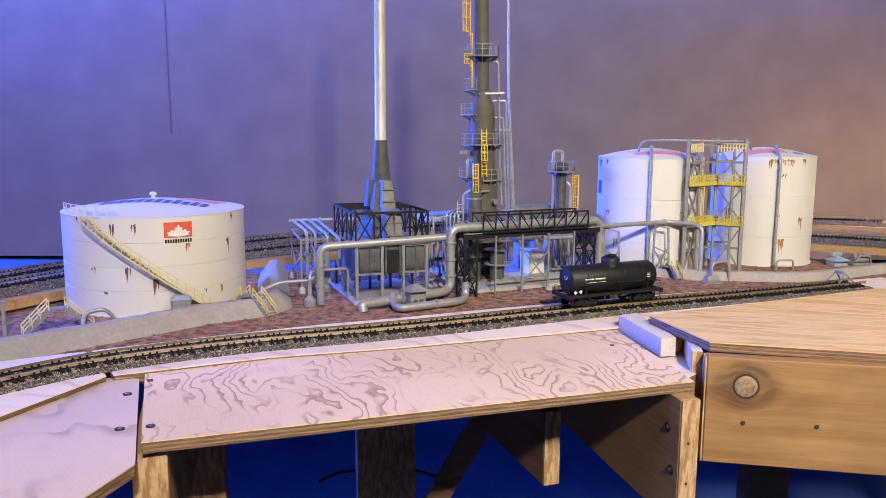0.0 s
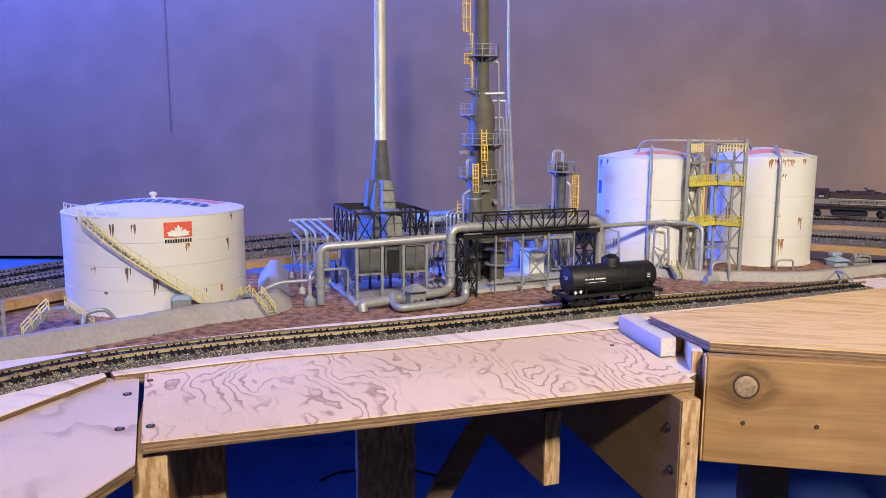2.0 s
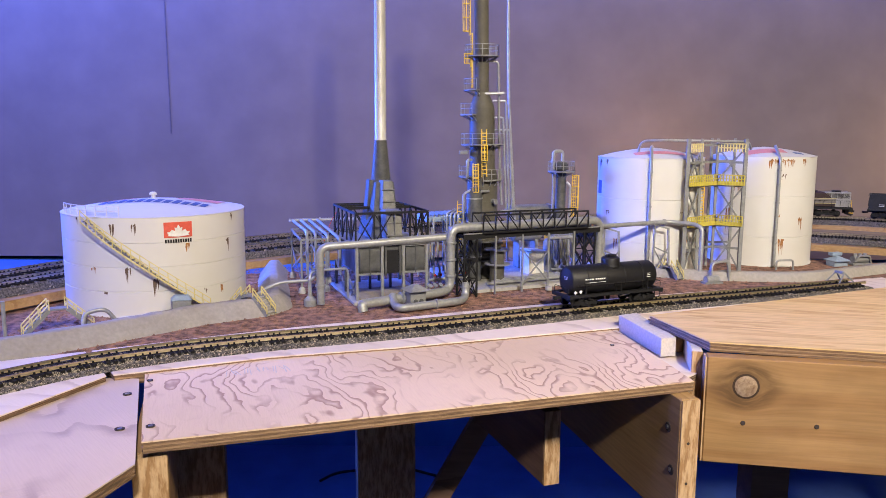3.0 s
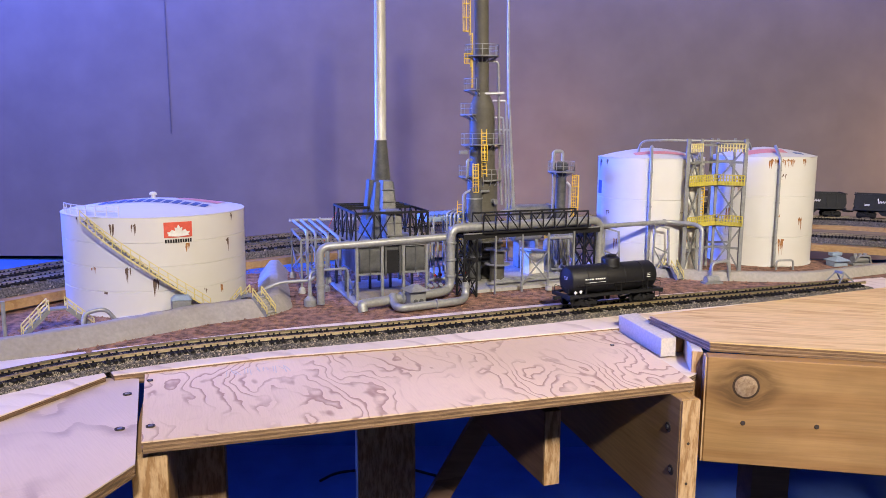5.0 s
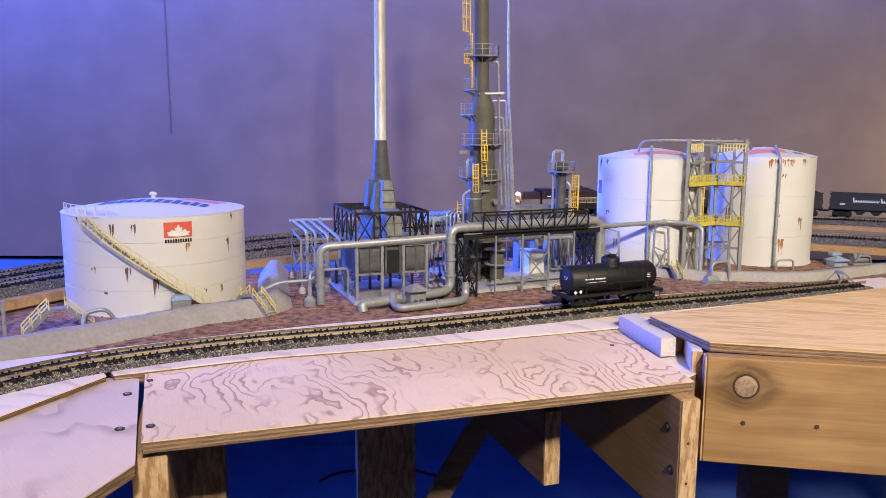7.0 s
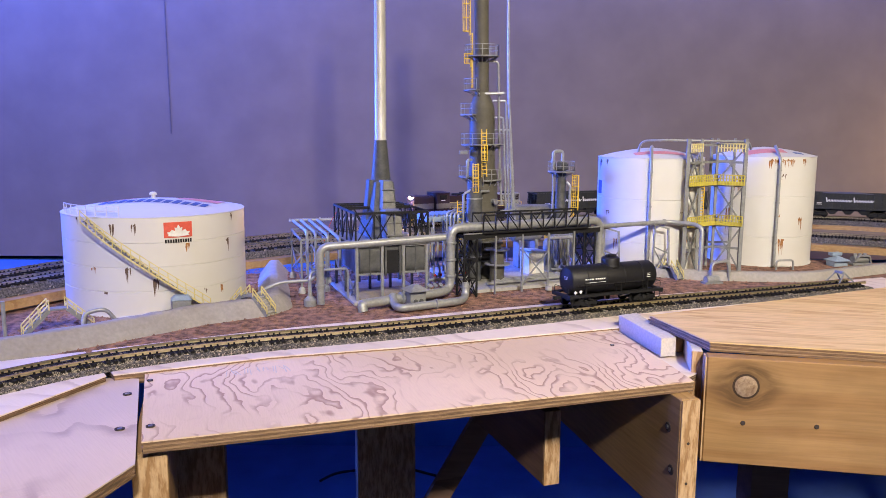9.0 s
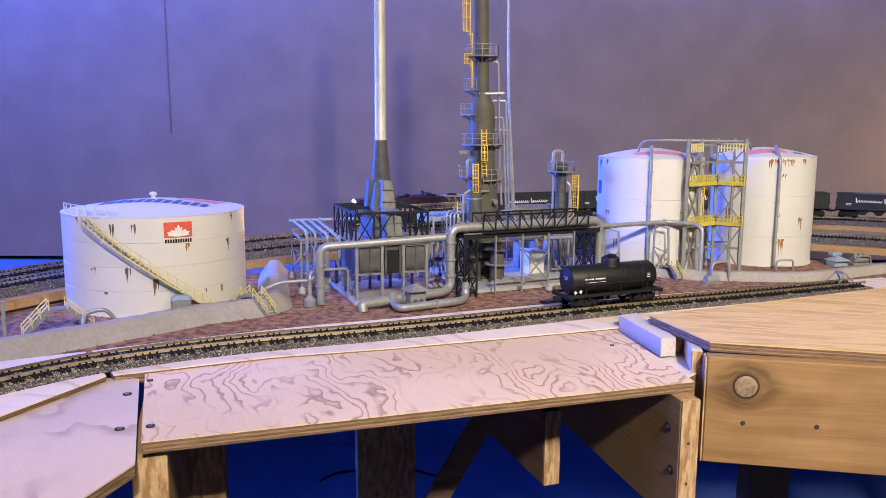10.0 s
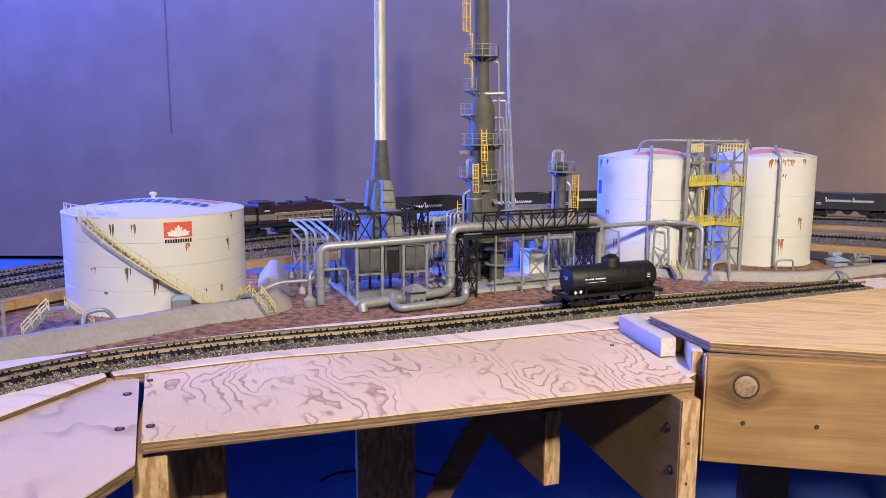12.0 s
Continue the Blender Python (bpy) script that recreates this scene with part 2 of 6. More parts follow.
M["endgrain"] = mat("end_grain", (0.56, 0.38, 0.22), 0.85, scale=240, color2=(0.32, 0.18, 0.08), bump=0.4, bump_scale=600, vec=(1, 1, 0.22), lo=0.42, hi=0.58)
M["tan"] = mat("tan_sand", (0.34, 0.29, 0.19), 0.9, scale=120, var=0.3)
M["sawn"] = mat("white_sawn_pine", (0.58, 0.53, 0.47), 0.85, scale=120, color2=(0.60, 0.52, 0.46), bump=0.8, bump_scale=500)
M["knot"] = mat("knot_wood", (0.40, 0.29, 0.19), 0.7, scale=320, color2=(0.16, 0.09, 0.05))
M["knot_rim"] = mat("knot_bark", (0.05, 0.027, 0.015), 0.85, scale=200)
M["hole"] = mat("screw_hole_dark", (0.05, 0.035, 0.03), 0.8)
M["screw"] = mat("zinc_screw", (0.45, 0.45, 0.47), 0.35, 1.0)
M["white"] = mat("weathered_white_paint", (0.60, 0.595, 0.575), 0.55, var=0.0, scale=10, bump_scale=60, color2=(0.575, 0.555, 0.51))
M["red"] = mat("red_sign_paint", (0.66, 0.10, 0.06), 0.5, var=0.1)
M["rose"] = mat("faded_red_paint", (0.72, 0.28, 0.26), 0.5, var=0.15)
M["navy"] = mat("navy_lettering", (0.05, 0.10, 0.28), 0.5, var=0.1)
M["ink"] = mat("black_lettering", (0.018, 0.018, 0.02), 0.7, var=0.1, spec=0.15)
M["pale"] = mat("white_lettering", (0.75, 0.74, 0.72), 0.5, var=0.1)
M["rust"] = mat("rust_stain", (0.42, 0.19, 0.06), 0.9, scale=300, color2=(0.16, 0.07, 0.03))
M["rust_dark"] = mat("dark_rust_stain", (0.14, 0.09, 0.06), 0.9, scale=300)
M["concrete"] = mat("concrete_grey", (0.34, 0.315, 0.285), 0.9, scale=22, color2=(0.27, 0.245, 0.22), bump=0.4, bump_scale=300)
M["pad"] = mat("pale_concrete_pad", (0.40, 0.39, 0.365), 0.85, scale=40, var=0.2)
M["pipe"] = mat("silver_grey_pipe", (0.36, 0.37, 0.37), 0.40, 0.35, var=0.25, scale=80)
M["grey"] = mat("grey_steel_paint", (0.235, 0.24, 0.24), 0.55, 0.0, var=0.3, scale=90)
M["furnace"] = mat("dark_grey_furnace", (0.050, 0.052, 0.054), 0.6, 0.0, scale=70, color2=(0.105, 0.108, 0.108), spec=0.3)
M["duct"] = mat("weathered_duct_grey", (0.20, 0.20, 0.185), 0.6, 0.0, scale=80, color2=(0.10, 0.10, 0.095), spec=0.3)
M["stack"] = mat("silver_stack", (0.62, 0.61, 0.57), 0.5, 0.25, scale=34, color2=(0.30, 0.29, 0.27), vec=(1, 1, 0.25))
M["column"] = mat("olive_grey_column", (0.100, 0.093, 0.074), 0.6, 0.0, scale=50, var=0.3, spec=0.3)
M["black"] = mat("black_steel", (0.013, 0.013, 0.014), 0.6, 0.0, var=0.3, scale=150, spec=0.25)
M["carblack"] = mat("satin_black_car", (0.011, 0.011, 0.013), 0.5, var=0.3, scale=80, spec=0.35)
M["olive_yellow"] = mat("dull_yellow_walkway", (0.56, 0.47, 0.07), 0.5, var=0.25, scale=200)
M["yellow"] = mat("safety_yellow", (0.80, 0.52, 0.04), 0.5, var=0.2, scale=200)
M["pale_yellow"] = mat("faded_yellow_rail", (0.70, 0.60, 0.25), 0.55, var=0.2, scale=200)
M["cream"] = mat("cream_shed", (0.74, 0.71, 0.58), 0.6, var=0.12)
M["maroon"] = mat("maroon_paint", (0.030, 0.011, 0.012), 0.5, var=0.25)
M["cpgrey"] = mat("light_grey_paint", (0.32, 0.32, 0.305), 0.45, var=0.15)
M["band"] = mat("dull_cream_band", (0.20, 0.18, 0.145), 0.5, var=0.2)
M["hopper"] = mat("hopper_black", (0.026, 0.028, 0.028), 0.6, var=0.4, scale=60, spec=0.3)
M["coal"] = mat("coal_load", (0.10, 0.10, 0.115), 0.7, scale=300, bump=1, bump_scale=800)
M["headlight"] = glow("headlight_warm", (1.0, 0.56, 0.20), 10000)
M["bluegrey"] = mat("blue_grey_roof", (0.28, 0.36, 0.46), 0.5, var=0.2)
M["redwire"] = mat("red_wire", (0.6, 0.04, 0.02), 0.4)


# ---- mesh tools
def thing(name, label, category, x=0, y=0, z=0, rz=0, group="", kind=""):
    ob = new(name)
    ob.matrix_world = pose(x, y, z, 0, 0, rz)
    return tagged(ob, label, category, group, kind)


def to_mesh(name, bm, material, smooth=35):
    bmesh.ops.recalc_face_normals(bm, faces=bm.faces)
    me = bpy.data.meshes.new(name)
    bm.to_mesh(me)
    bm.free()
    mats = material if isinstance(material, (list, tuple)) else [material]
    for m in mats:
        me.materials.append(m)
    if smooth:
        me.polygons.foreach_set("use_smooth", [True] * len(me.polygons))
        me.set_sharp_from_angle(angle=radians(smooth))
    return me


def part(name, bm, material, parent=None, label="", m=None, smooth=35):
    ob = new(name, bm if isinstance(bm, bpy.types.Mesh) else to_mesh(name, bm, material, smooth))
    if parent is not None:
        ob.parent = parent
    if m is not None:
        ob.matrix_basis = m
    if label:
        ob["label"] = label
    return ob


def block(size, c=(0, 0, 0), bm=None, rz=0, bev=0.0):
    own = bmesh.new()
    bmesh.ops.create_cube(own, size=1, matrix=Matrix.Diagonal((*size, 1)))
    if bev:
        bmesh.ops.bevel(own, geom=own.edges[:], offset=bev, segments=1, affect="EDGES")
    bmesh.ops.transform(own, matrix=pose(*c, 0, 0, rz), verts=own.verts)
    return merge(bm, own)


def merge(bm, own):
    if bm is None:
        return own
    tmp = bpy.data.meshes.new("tmp")
    own.to_mesh(tmp)
    own.free()
    bm.from_mesh(tmp)
    bpy.data.meshes.remove(tmp)
    return bm


def beam(a, b, w, h=None, bm=None):
    """A bar of w x h from a to b, as a box."""
    a, b = Vector(a), Vector(b)
    d = b - a
    own = bmesh.new()
    bmesh.ops.create_cube(own, size=1, matrix=Matrix.Diagonal((w, h or w, d.length, 1)))
    up = "Y" if abs(d.normalized().z) < 0.99 else "X"
    bmesh.ops.transform(own, matrix=Matrix.Translation((a + b) / 2) @ d.to_track_quat("Z", up).to_matrix().to_4x4(), verts=own.verts)
    return merge(bm, own)


def lathe(profile, seg=48, bm=None, at=(0, 0, 0)):
    """A body turned about z from (radius, height) pairs."""
    own = bmesh.new()
    rings = []
    for r, z in profile:
        if r < 1e-6:
            rings.append([own.verts.new((at[0], at[1], at[2] + z))])
        else:
            rings.append([own.verts.new((at[0] + r * math.cos(2 * math.pi * k / seg), at[1] + r * math.sin(2 * math.pi * k / seg), at[2] + z)) for k in range(seg)])
    for a, b in zip(rings, rings[1:]):
        for k in range(seg):
            j = (k + 1) % seg
            q = [a[k % len(a)], a[j % len(a)], b[j % len(b)], b[k % len(b)]]
            q = list(dict.fromkeys(q))
            if len(q) > 2:
                own.faces.new(q)
    for ring in (rings[0], rings[-1]):
        if len(ring) > 2:
            own.faces.new(ring)
    return merge(bm, own)


def rounded(points, r, steps=5):
    pts = [Vector(p) for p in points]
    out = [pts[0]]
    for a, b, c in zip(pts, pts[1:], pts[2:]):
        u, v = (a - b), (c - b)
        k = min(r, u.length * 0.48, v.length * 0.48)
        p, q = b + u.normalized() * k, b + v.normalized() * k
        for i in range(steps + 1):
            s = i / steps
            out.append((1 - s) ** 2 * p + 2 * s * (1 - s) * b + s * s * q)
    return out + [pts[-1]]


def tube(points, r, bend=0.0, seg=10, bm=None):
    """A pipe along points, its corners rounded by bend."""
    pts = rounded(points, bend) if bend else [Vector(p) for p in points]
    own = bmesh.new()
    rings, nrm = [], None
    for i, p in enumerate(pts):
        t = (pts[min(i + 1, len(pts) - 1)] - pts[max(i - 1, 0)]).normalized()
        if nrm is None:
            nrm = t.orthogonal().normalized()
        nrm = (nrm - t * nrm.dot(t)).normalized()
        bi = t.cross(nrm)
        rings.append([own.verts.new(p + r * (math.cos(2 * math.pi * k / seg) * nrm + math.sin(2 * math.pi * k / seg) * bi)) for k in range(seg)])
    for a, b in zip(rings, rings[1:]):
        for k in range(seg):
            own.faces.new((a[k], a[(k + 1) % seg], b[(k + 1) % seg], b[k]))
    own.faces.new(rings[0])
    own.faces.new(rings[-1])
    return merge(bm, own)


def slab(outline, z0, z1, bm=None):
    """A flat piece with the outline (x, y), from z0 to z1."""
    own = bmesh.new()
    lo = [own.verts.new((x, y, z0)) for x, y in outline]
    hi = [own.verts.new((x, y, z1)) for x, y in outline]
    own.faces.new(lo)
    own.faces.new(hi)
    for k in range(len(lo)):
        j = (k + 1) % len(lo)
        own.faces.new((lo[k], lo[j], hi[j], hi[k]))
    return merge(bm, own)


def taper(x0, x1, y0, y1, z0, X0, X1, Y0, Y1, z1):
    bm = bmesh.new()
    a = [bm.verts.new(p) for p in ((x0, y0, z0), (x1, y0, z0), (x1, y1, z0), (x0, y1, z0))]
    b = [bm.verts.new(p) for p in ((X0, Y0, z1), (X1, Y0, z1), (X1, Y1, z1), (X0, Y1, z1))]
    bm.faces.new(a)
    bm.faces.new(b)
    for k in range(4):
        bm.faces.new((a[k], a[(k + 1) % 4], b[(k + 1) % 4], b[k]))
    bmesh.ops.bevel(bm, geom=bm.edges[:], offset=0.0006, segments=1, affect="EDGES")
    return bm


def spline(points, step=0.004):
    """Even points on a smooth curve through the points, as (place, heading)."""
    P = [Vector((*p, 0)) for p in points]
    P = [2 * P[0] - P[1]] + P + [2 * P[-1] - P[-2]]
    dense = []
    for a, b, c, d in zip(P, P[1:], P[2:], P[3:]):
        for i in range(60):
            s = i / 60
            dense.append(0.5 * ((2 * b) + (c - a) * s + (2 * a - 5 * b + 4 * c - d) * s * s + (3 * b - a - 3 * c + d) * s ** 3))
    dense.append(P[-2])
    out, acc = [dense[0]], 0.0
    for a, b in zip(dense, dense[1:]):
        acc += (b - a).length
        if acc >= step:
            out.append(b)
            acc = 0.0
    return out


def ribbon(pts, profile, bm=None):
    """A strip that follows pts, with a closed cross-section of (offset to the left, height)."""
    own = bmesh.new()
    rings = []
    for i, p in enumerate(pts):
        t = (pts[min(i + 1, len(pts) - 1)] - pts[max(i - 1, 0)]).normalized()
        n = Vector((-t.y, t.x, 0))
        rings.append([own.verts.new((p.x + n.x * o, p.y + n.y * o, z)) for o, z in profile])
    m = len(profile)
    for a, b in zip(rings, rings[1:]):
        for k in range(m):
            own.faces.new((a[k], a[(k + 1) % m], b[(k + 1) % m], b[k]))
    own.faces.new(rings[0])
    own.faces.new(rings[-1])
    return merge(bm, own)


# ---- the room and the backdrop
def structure(name, bm, m, label, category="structure", smooth=0):
    return tagged(part(name, bm, m, None, label, smooth=smooth), category=category, kind="structure")


structure("floor", block((7, 7, 0.1), (0, 0.5, -0.95)), M["blue_floor"], "dark blue painted floor under the layout", "floor")
structure("ceiling", block((7, 7, 0.1), (0, 0.5, 1.75)), M["wall"], "plain grey room ceiling", "ceiling")
structure("wall_north", block((7, 0.1, 2.6), (0, 2.6, 0.4)), M["blue"], "blue painted room wall behind the backdrop", "wall")
structure("wall_south", block((7, 0.1, 2.6), (0, -2.9, 0.4)), M["wall"], "plain grey room wall", "wall")
structure("wall_west", block((0.1, 5.6, 2.6), (-3.2, -0.1, 0.4)), M["wall"], "plain grey room wall", "wall")
structure("wall_east", block((0.1, 5.6, 2.6), (3.2, -0.1, 0.4)), M["wall"], "plain grey room wall", "wall")
structure("backdrop", block((1.75, 0.006, 1.35), (0.3445, 1.553, 0.59), block((1.1, 0.006, 1.35), (-1.0775, 1.5555, 0.588))), M["backdrop"], "mauve-grey painted backdrop panels with one vertical seam", "backdrop")
structure("trim", beam((-0.5305, 1.5495, 0.60), (-0.528, 1.5495, 0.155), 0.0022, 0.002), M["seam"], "dark open seam between two backdrop panels", "trim")
structure("layout_base", block((2.6, 0.62, 0.02), (0, 1.30, -0.105)), M["blue"], "blue painted shelf under the rear tracks", "shelf")

# ---- benchwork in front
def board(name, outline, z0, z1, face, label, rz=0.0, category="board"):
    """A plywood piece: its faces show the sheet's veneer, its rim the plies. Grain runs along its own x."""
    c = sum((Vector((*p, 0)) for p in outline), Vector()) / len(outline)
    rot = pose(0, 0, 0, 0, 0, -rz)
    pts = [rot @ (Vector((*p, 0)) - c) for p in outline]
    ob = thing(name, label, category, c.x, c.y, z1, rz)
    d = z1 - z0
    part("veneer", slab([p.xy for p in pts], -0.0008, 0), face, ob, smooth=0)
    n = 5
    for k in range(n):
        inset = 0.0006 * (k % 2) + 0.0002
        q = [p.xy * (1 - inset / max(p.length, 0.02)) for p in pts]
        part("ply", slab(q, -0.0008 - (d - 0.0008) * (k + 1) / n, -0.0008 - (d - 0.0008) * k / n - 0.0001), M["edge" if k % 2 else "edge_dark"], ob, "raw plywood layer", smooth=0)
    return ob


def screw(parent, x, y, r=0.0028):
    part("screw_hole", lathe([(0, 0.0002), (r * 0.55, 0.0002), (r, 0.0006), (r, 0.0), (0, 0.0)], 20), M["hole"], parent, "dark countersunk screw hole", pose(x, y, 0.0))
    part("screw_head", lathe([(0, 0.0009), (r * 0.5, 0.0007), (r * 0.5, 0.0)], 14), M["screw"], parent, "zinc screw head", pose(x, y, 0.0))


main = board("plywood_board", [(-0.2075, 0.533), (-0.162, 0.4047), (0.1698, 0.5135), (0.145, 0.660)], -0.0038, 0.0032, M["ply"], "pink-tan plywood board with looping grain, screwed down", 18)
left = board("plywood_board", [(-0.232, 0.520), (-0.2065, 0.519), (-0.1565, 0.382), (-0.168, 0.338), (-0.36, 0.29), (-0.40, 0.375)], -0.0060, 0.001, M["ply_left"], "pale plywood board corner with two screw holes", 40)
inv = left.matrix_world.inverted()
for x, y in ((-0.202, 0.487), (-0.183, 0.428)):
    p = inv @ Vector((x, y, 0))
    screw(left, p.x, p.y)
inv = main.matrix_world.inverted()
for x, y, r in ((-0.165, 0.427, 0.0026), (-0.195, 0.508, 0.002), (0.133, 0.601, 0.0016)):
    p = inv @ Vector((x, y, 0))
    screw(main, p.x, p.y, r)
rng = random.Random(9)
for k in range(16):
    q = inv @ Vector((-0.148 + 0.0026 * k + rng.uniform(-0.001, 0.001), 0.524 + 0.0011 * k + rng.uniform(-0.004, 0.004), 0))
    part("torn_veneer", block((rng.uniform(0.0004, 0.0009), rng.uniform(0.006, 0.016), 0.0003), (0, 0, 0)), M["sawn"], main, "pale torn veneer sliver", pose(q.x, q.y, 0.0002, 0, 0, rng.uniform(-6, 22)), smooth=0)
board("plywood_strip", [(-0.222, 0.5145), (-0.125, 0.559), (-0.036, 0.585), (0.149, 0.650), (0.20, 0.70), (0.5, 0.82), (0.5, 0.885), (0.107, 0.742), (0.025, 0.708), (-0.042, 0.678), (-0.11, 0.652), (-0.178, 0.618), (-0.262, 0.572)], -0.0030, 0.005, M["strip"], "pale plywood strip under the siding, scuffed along its edge", 19)
board("plywood_strip", [(-0.40, 0.36), (-0.256, 0.438), (-0.226, 0.5125), (-0.266, 0.570), (-0.36, 0.52), (-0.46, 0.45)], 0.0012, 0.005, M["strip"], "pale plywood strip end beyond a narrow saw gap", 50)
right_top = board("plywood_board", [(0.1668, 0.622), (0.189, 0.543), (0.3085, 0.515), (0.60, 0.453), (0.60, 0.81), (0.436, 0.747)], 0.0155, 0.0225, M["ply_warm"], "warm orange plywood top with straight grain", -12)
ob = thing("pine_block", "white rough-sawn pine spacer block under the plywood", "block", 0.179, 0.640, 0.0012, 20)
ob.matrix_world = pose(0, 0, 0)
part("riser", slab([(0.149, 0.652), (0.1645, 0.577), (0.1765, 0.5805), (0.166, 0.66)], 0.0012, 0.0153), M["sawn"], ob, smooth=0)
part("cross_piece", slab([(0.1765, 0.596), (0.1780, 0.589), (0.202, 0.597), (0.199, 0.609)], 0.0012, 0.0150), M["lumber"], ob, smooth=0)


def plank(name, a, b, height, thick, face, label, z_top, category="plank"):
    """An upright plank from a to b in plan, its end grain a part of its own."""
    a, b = Vector((*a, 0)), Vector((*b, 0))
    d = b - a
    ob = thing(name, label, category, a.x, a.y, z_top, math.degrees(math.atan2(d.y, d.x)))
    part("face", block((d.length - 0.0012, thick, height), (d.length / 2 + 0.0006, 0, -height / 2), bev=0.0007), face, ob, smooth=0)
    part("end_face", block((0.001, thick - 0.0006, height - 0.0008), (0.0004, 0, -height / 2)), M["endgrain"], ob, "sawn end grain", smooth=0)
    return ob


fascia = plank("fascia_plank", (0.1837, 0.536), (0.60, 0.456), 0.0765, 0.012, M["fascia"], "orange pine fascia plank with a large dark knot", 0.0153)
board("plywood_scrap", [(0.1475, 0.664), (0.1700, 0.532), (0.193, 0.556), (0.20, 0.69)], -0.0062, -0.0008, M["strip"], "pale plywood scrap under the spacer block", 20)
plank("joist", (0.1815, 0.5445), (0.1985, 0.640), 0.076, 0.008, M["sawn"], "pale sawn joist behind the fascia plank", 0.0151, "joist")
def on_fascia(x, z, r, name, material, lab, depth=0.0006):
    part(name, lathe([(0, depth), (r * 0.8, depth), (r, 0.0), (r, -0.001), (0, -0.001)], 24), material, fascia, lab, pose(x, -0.006, z, 90))
on_fascia(0.0275, -0.0195, 0.0090, "knot_bark", M["knot_rim"], "dark bark ring", 0.0004)
on_fascia(0.0275, -0.0195, 0.0082, "knot", M["knot"], "round pale knot", 0.0008)
for x, z in ((0.027, -0.046), (0.075, -0.045)):
    on_fascia(x, z, 0.0017, "nail_hole", M["hole"], "dark nail hole")
jr = plank("joist", (0.1635, 0.497), (0.0886, 0.802), 0.090, 0.0135, M["lumber"], "shaded plywood joist under the board with pale sawn end", -0.0042, "joist")
for x, z in ((0.016, -0.024), (0.010, -0.052)):
    part("screw_hole", lathe([(0, 0.0004), (0.0032, 0.0004), (0.0036, 0.0), (0, 0.0)], 20), M["hole"], jr, "dark bolt hole", pose(x, 0.00675, z, -90))
    part("screw_head", lathe([(0, 0.0010), (0.0016, 0.0008), (0.0016, 0.0)], 14), M["screw"], jr, "zinc bolt head", pose(x + 0.0006, 0.00675, z, -90))
for z in (-0.030, -0.058):
    part("nail_hole", lathe([(0, 0.0004), (0.0010, 0.0002), (0.0010, 0.0)], 12), M["hole"], jr, "small nail hole", pose(-0.0002, 0.001, z, 0, -90))
# under-bench timbers: their shade is put into the darkened pine colour
plank("joist", (0.0845, 0.575), (0.0, 0.82), 0.060, 0.0135, M["lumber_shaded"], "short shaded joist with a striped sawn end", -0.041, "joist")
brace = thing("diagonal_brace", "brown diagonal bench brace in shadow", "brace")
part("face", beam((0.052, 0.71, -0.075), (-0.030, 0.71, -0.225), 0.012, 0.020), M["lumber_shaded"], brace, smooth=0)
plank("post", (-0.055, 0.75), (-0.062, 0.79), 0.815, 0.058, M["lumber_shaded"], "wide dark brown bench leg in shadow", -0.085, "post")
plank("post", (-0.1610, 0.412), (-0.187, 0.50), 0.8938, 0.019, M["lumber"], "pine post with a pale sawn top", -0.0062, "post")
plank("post", (-0.172, 0.53), (-0.182, 0.57), 0.880, 0.036, M["lumber_shaded"], "dark brown bench leg in shadow", -0.02, "post")

# ---- the layout's ground: earth over a deck
GROUND = [(-0.46, 0.45), (-0.262, 0.572), (-0.178, 0.618), (-0.11, 0.652), (-0.042, 0.678), (0.025, 0.708), (0.107, 0.742), (0.5, 0.885), (0.66, 0.90), (0.66, 0.985), (0.50, 1.03), (0.30, 1.09), (0.02, 1.02), (-0.12, 0.945), (-0.26, 0.90), (-0.40, 0.76)]
structure("ground", slab(GROUND, -0.012, 0.0), M["dirt"], "red-brown earth and gravel of the refinery yard", "ground")


def clods():
    rng = random.Random(4)
    verts, faces = [], []
    for _ in range(34000):
        x, y = rng.uniform(-0.36, 0.46), rng.uniform(0.56, 0.98)
        edge = 0.690 + 0.41 * x if x > -0.16 else 0.620 + 0.5 * (x + 0.16)
        if y < edge + 0.012 or y > edge + 0.35:
            continue
        s = 0.0005 + 0.0013 * rng.random() ** 2
        k = len(verts)
        for dx, dy, dz in ((1, 0.2, 0), (-0.4, 1, 0), (-0.6, -0.9, 0), (0.1, 0.1, 1.0)):
            verts.append((x + dx * s * rng.uniform(0.6, 1.2), y + dy * s * rng.uniform(0.6, 1.2), dz * s * rng.uniform(0.4, 0.9)))
        faces += [(k, k + 1, k + 3), (k + 1, k + 2, k + 3), (k + 2, k, k + 3)]
    me = bpy.data.meshes.new("earth_clods")
    me.from_pydata(verts, [], faces)
    me.materials.append(M["dirt"])
    tagged(new("earth_clods", me), "loose red-brown earth crumbs on the yard", "earth", kind="stuff")


clods()

# ---- tracks
FRONT = [(-0.40, 0.33), (-0.335, 0.432), (-0.287, 0.492), (-0.249, 0.531), (-0.2, 0.563), (-0.145, 0.590), (-0.061, 0.6215), (0.0085, 0.650), (0.083, 0.683), (0.166, 0.7195), (0.256, 0.754), (0.356, 0.794), (0.448, 0.832)]
FAR = [(-0.62, 0.40), (-0.50, 0.68), (-0.446, 0.784), (-0.413, 0.845), (-0.345, 0.942), (-0.252, 1.045), (-0.185, 1.099), (0.014, 1.232), (0.256, 1.332), (0.454, 1.359), (0.641, 1.338), (0.732, 1.301), (0.86, 1.22), (1.0, 1.09), (1.12, 0.92), (1.2, 0.72), (1.22, 0.5), (1.18, 0.2)]
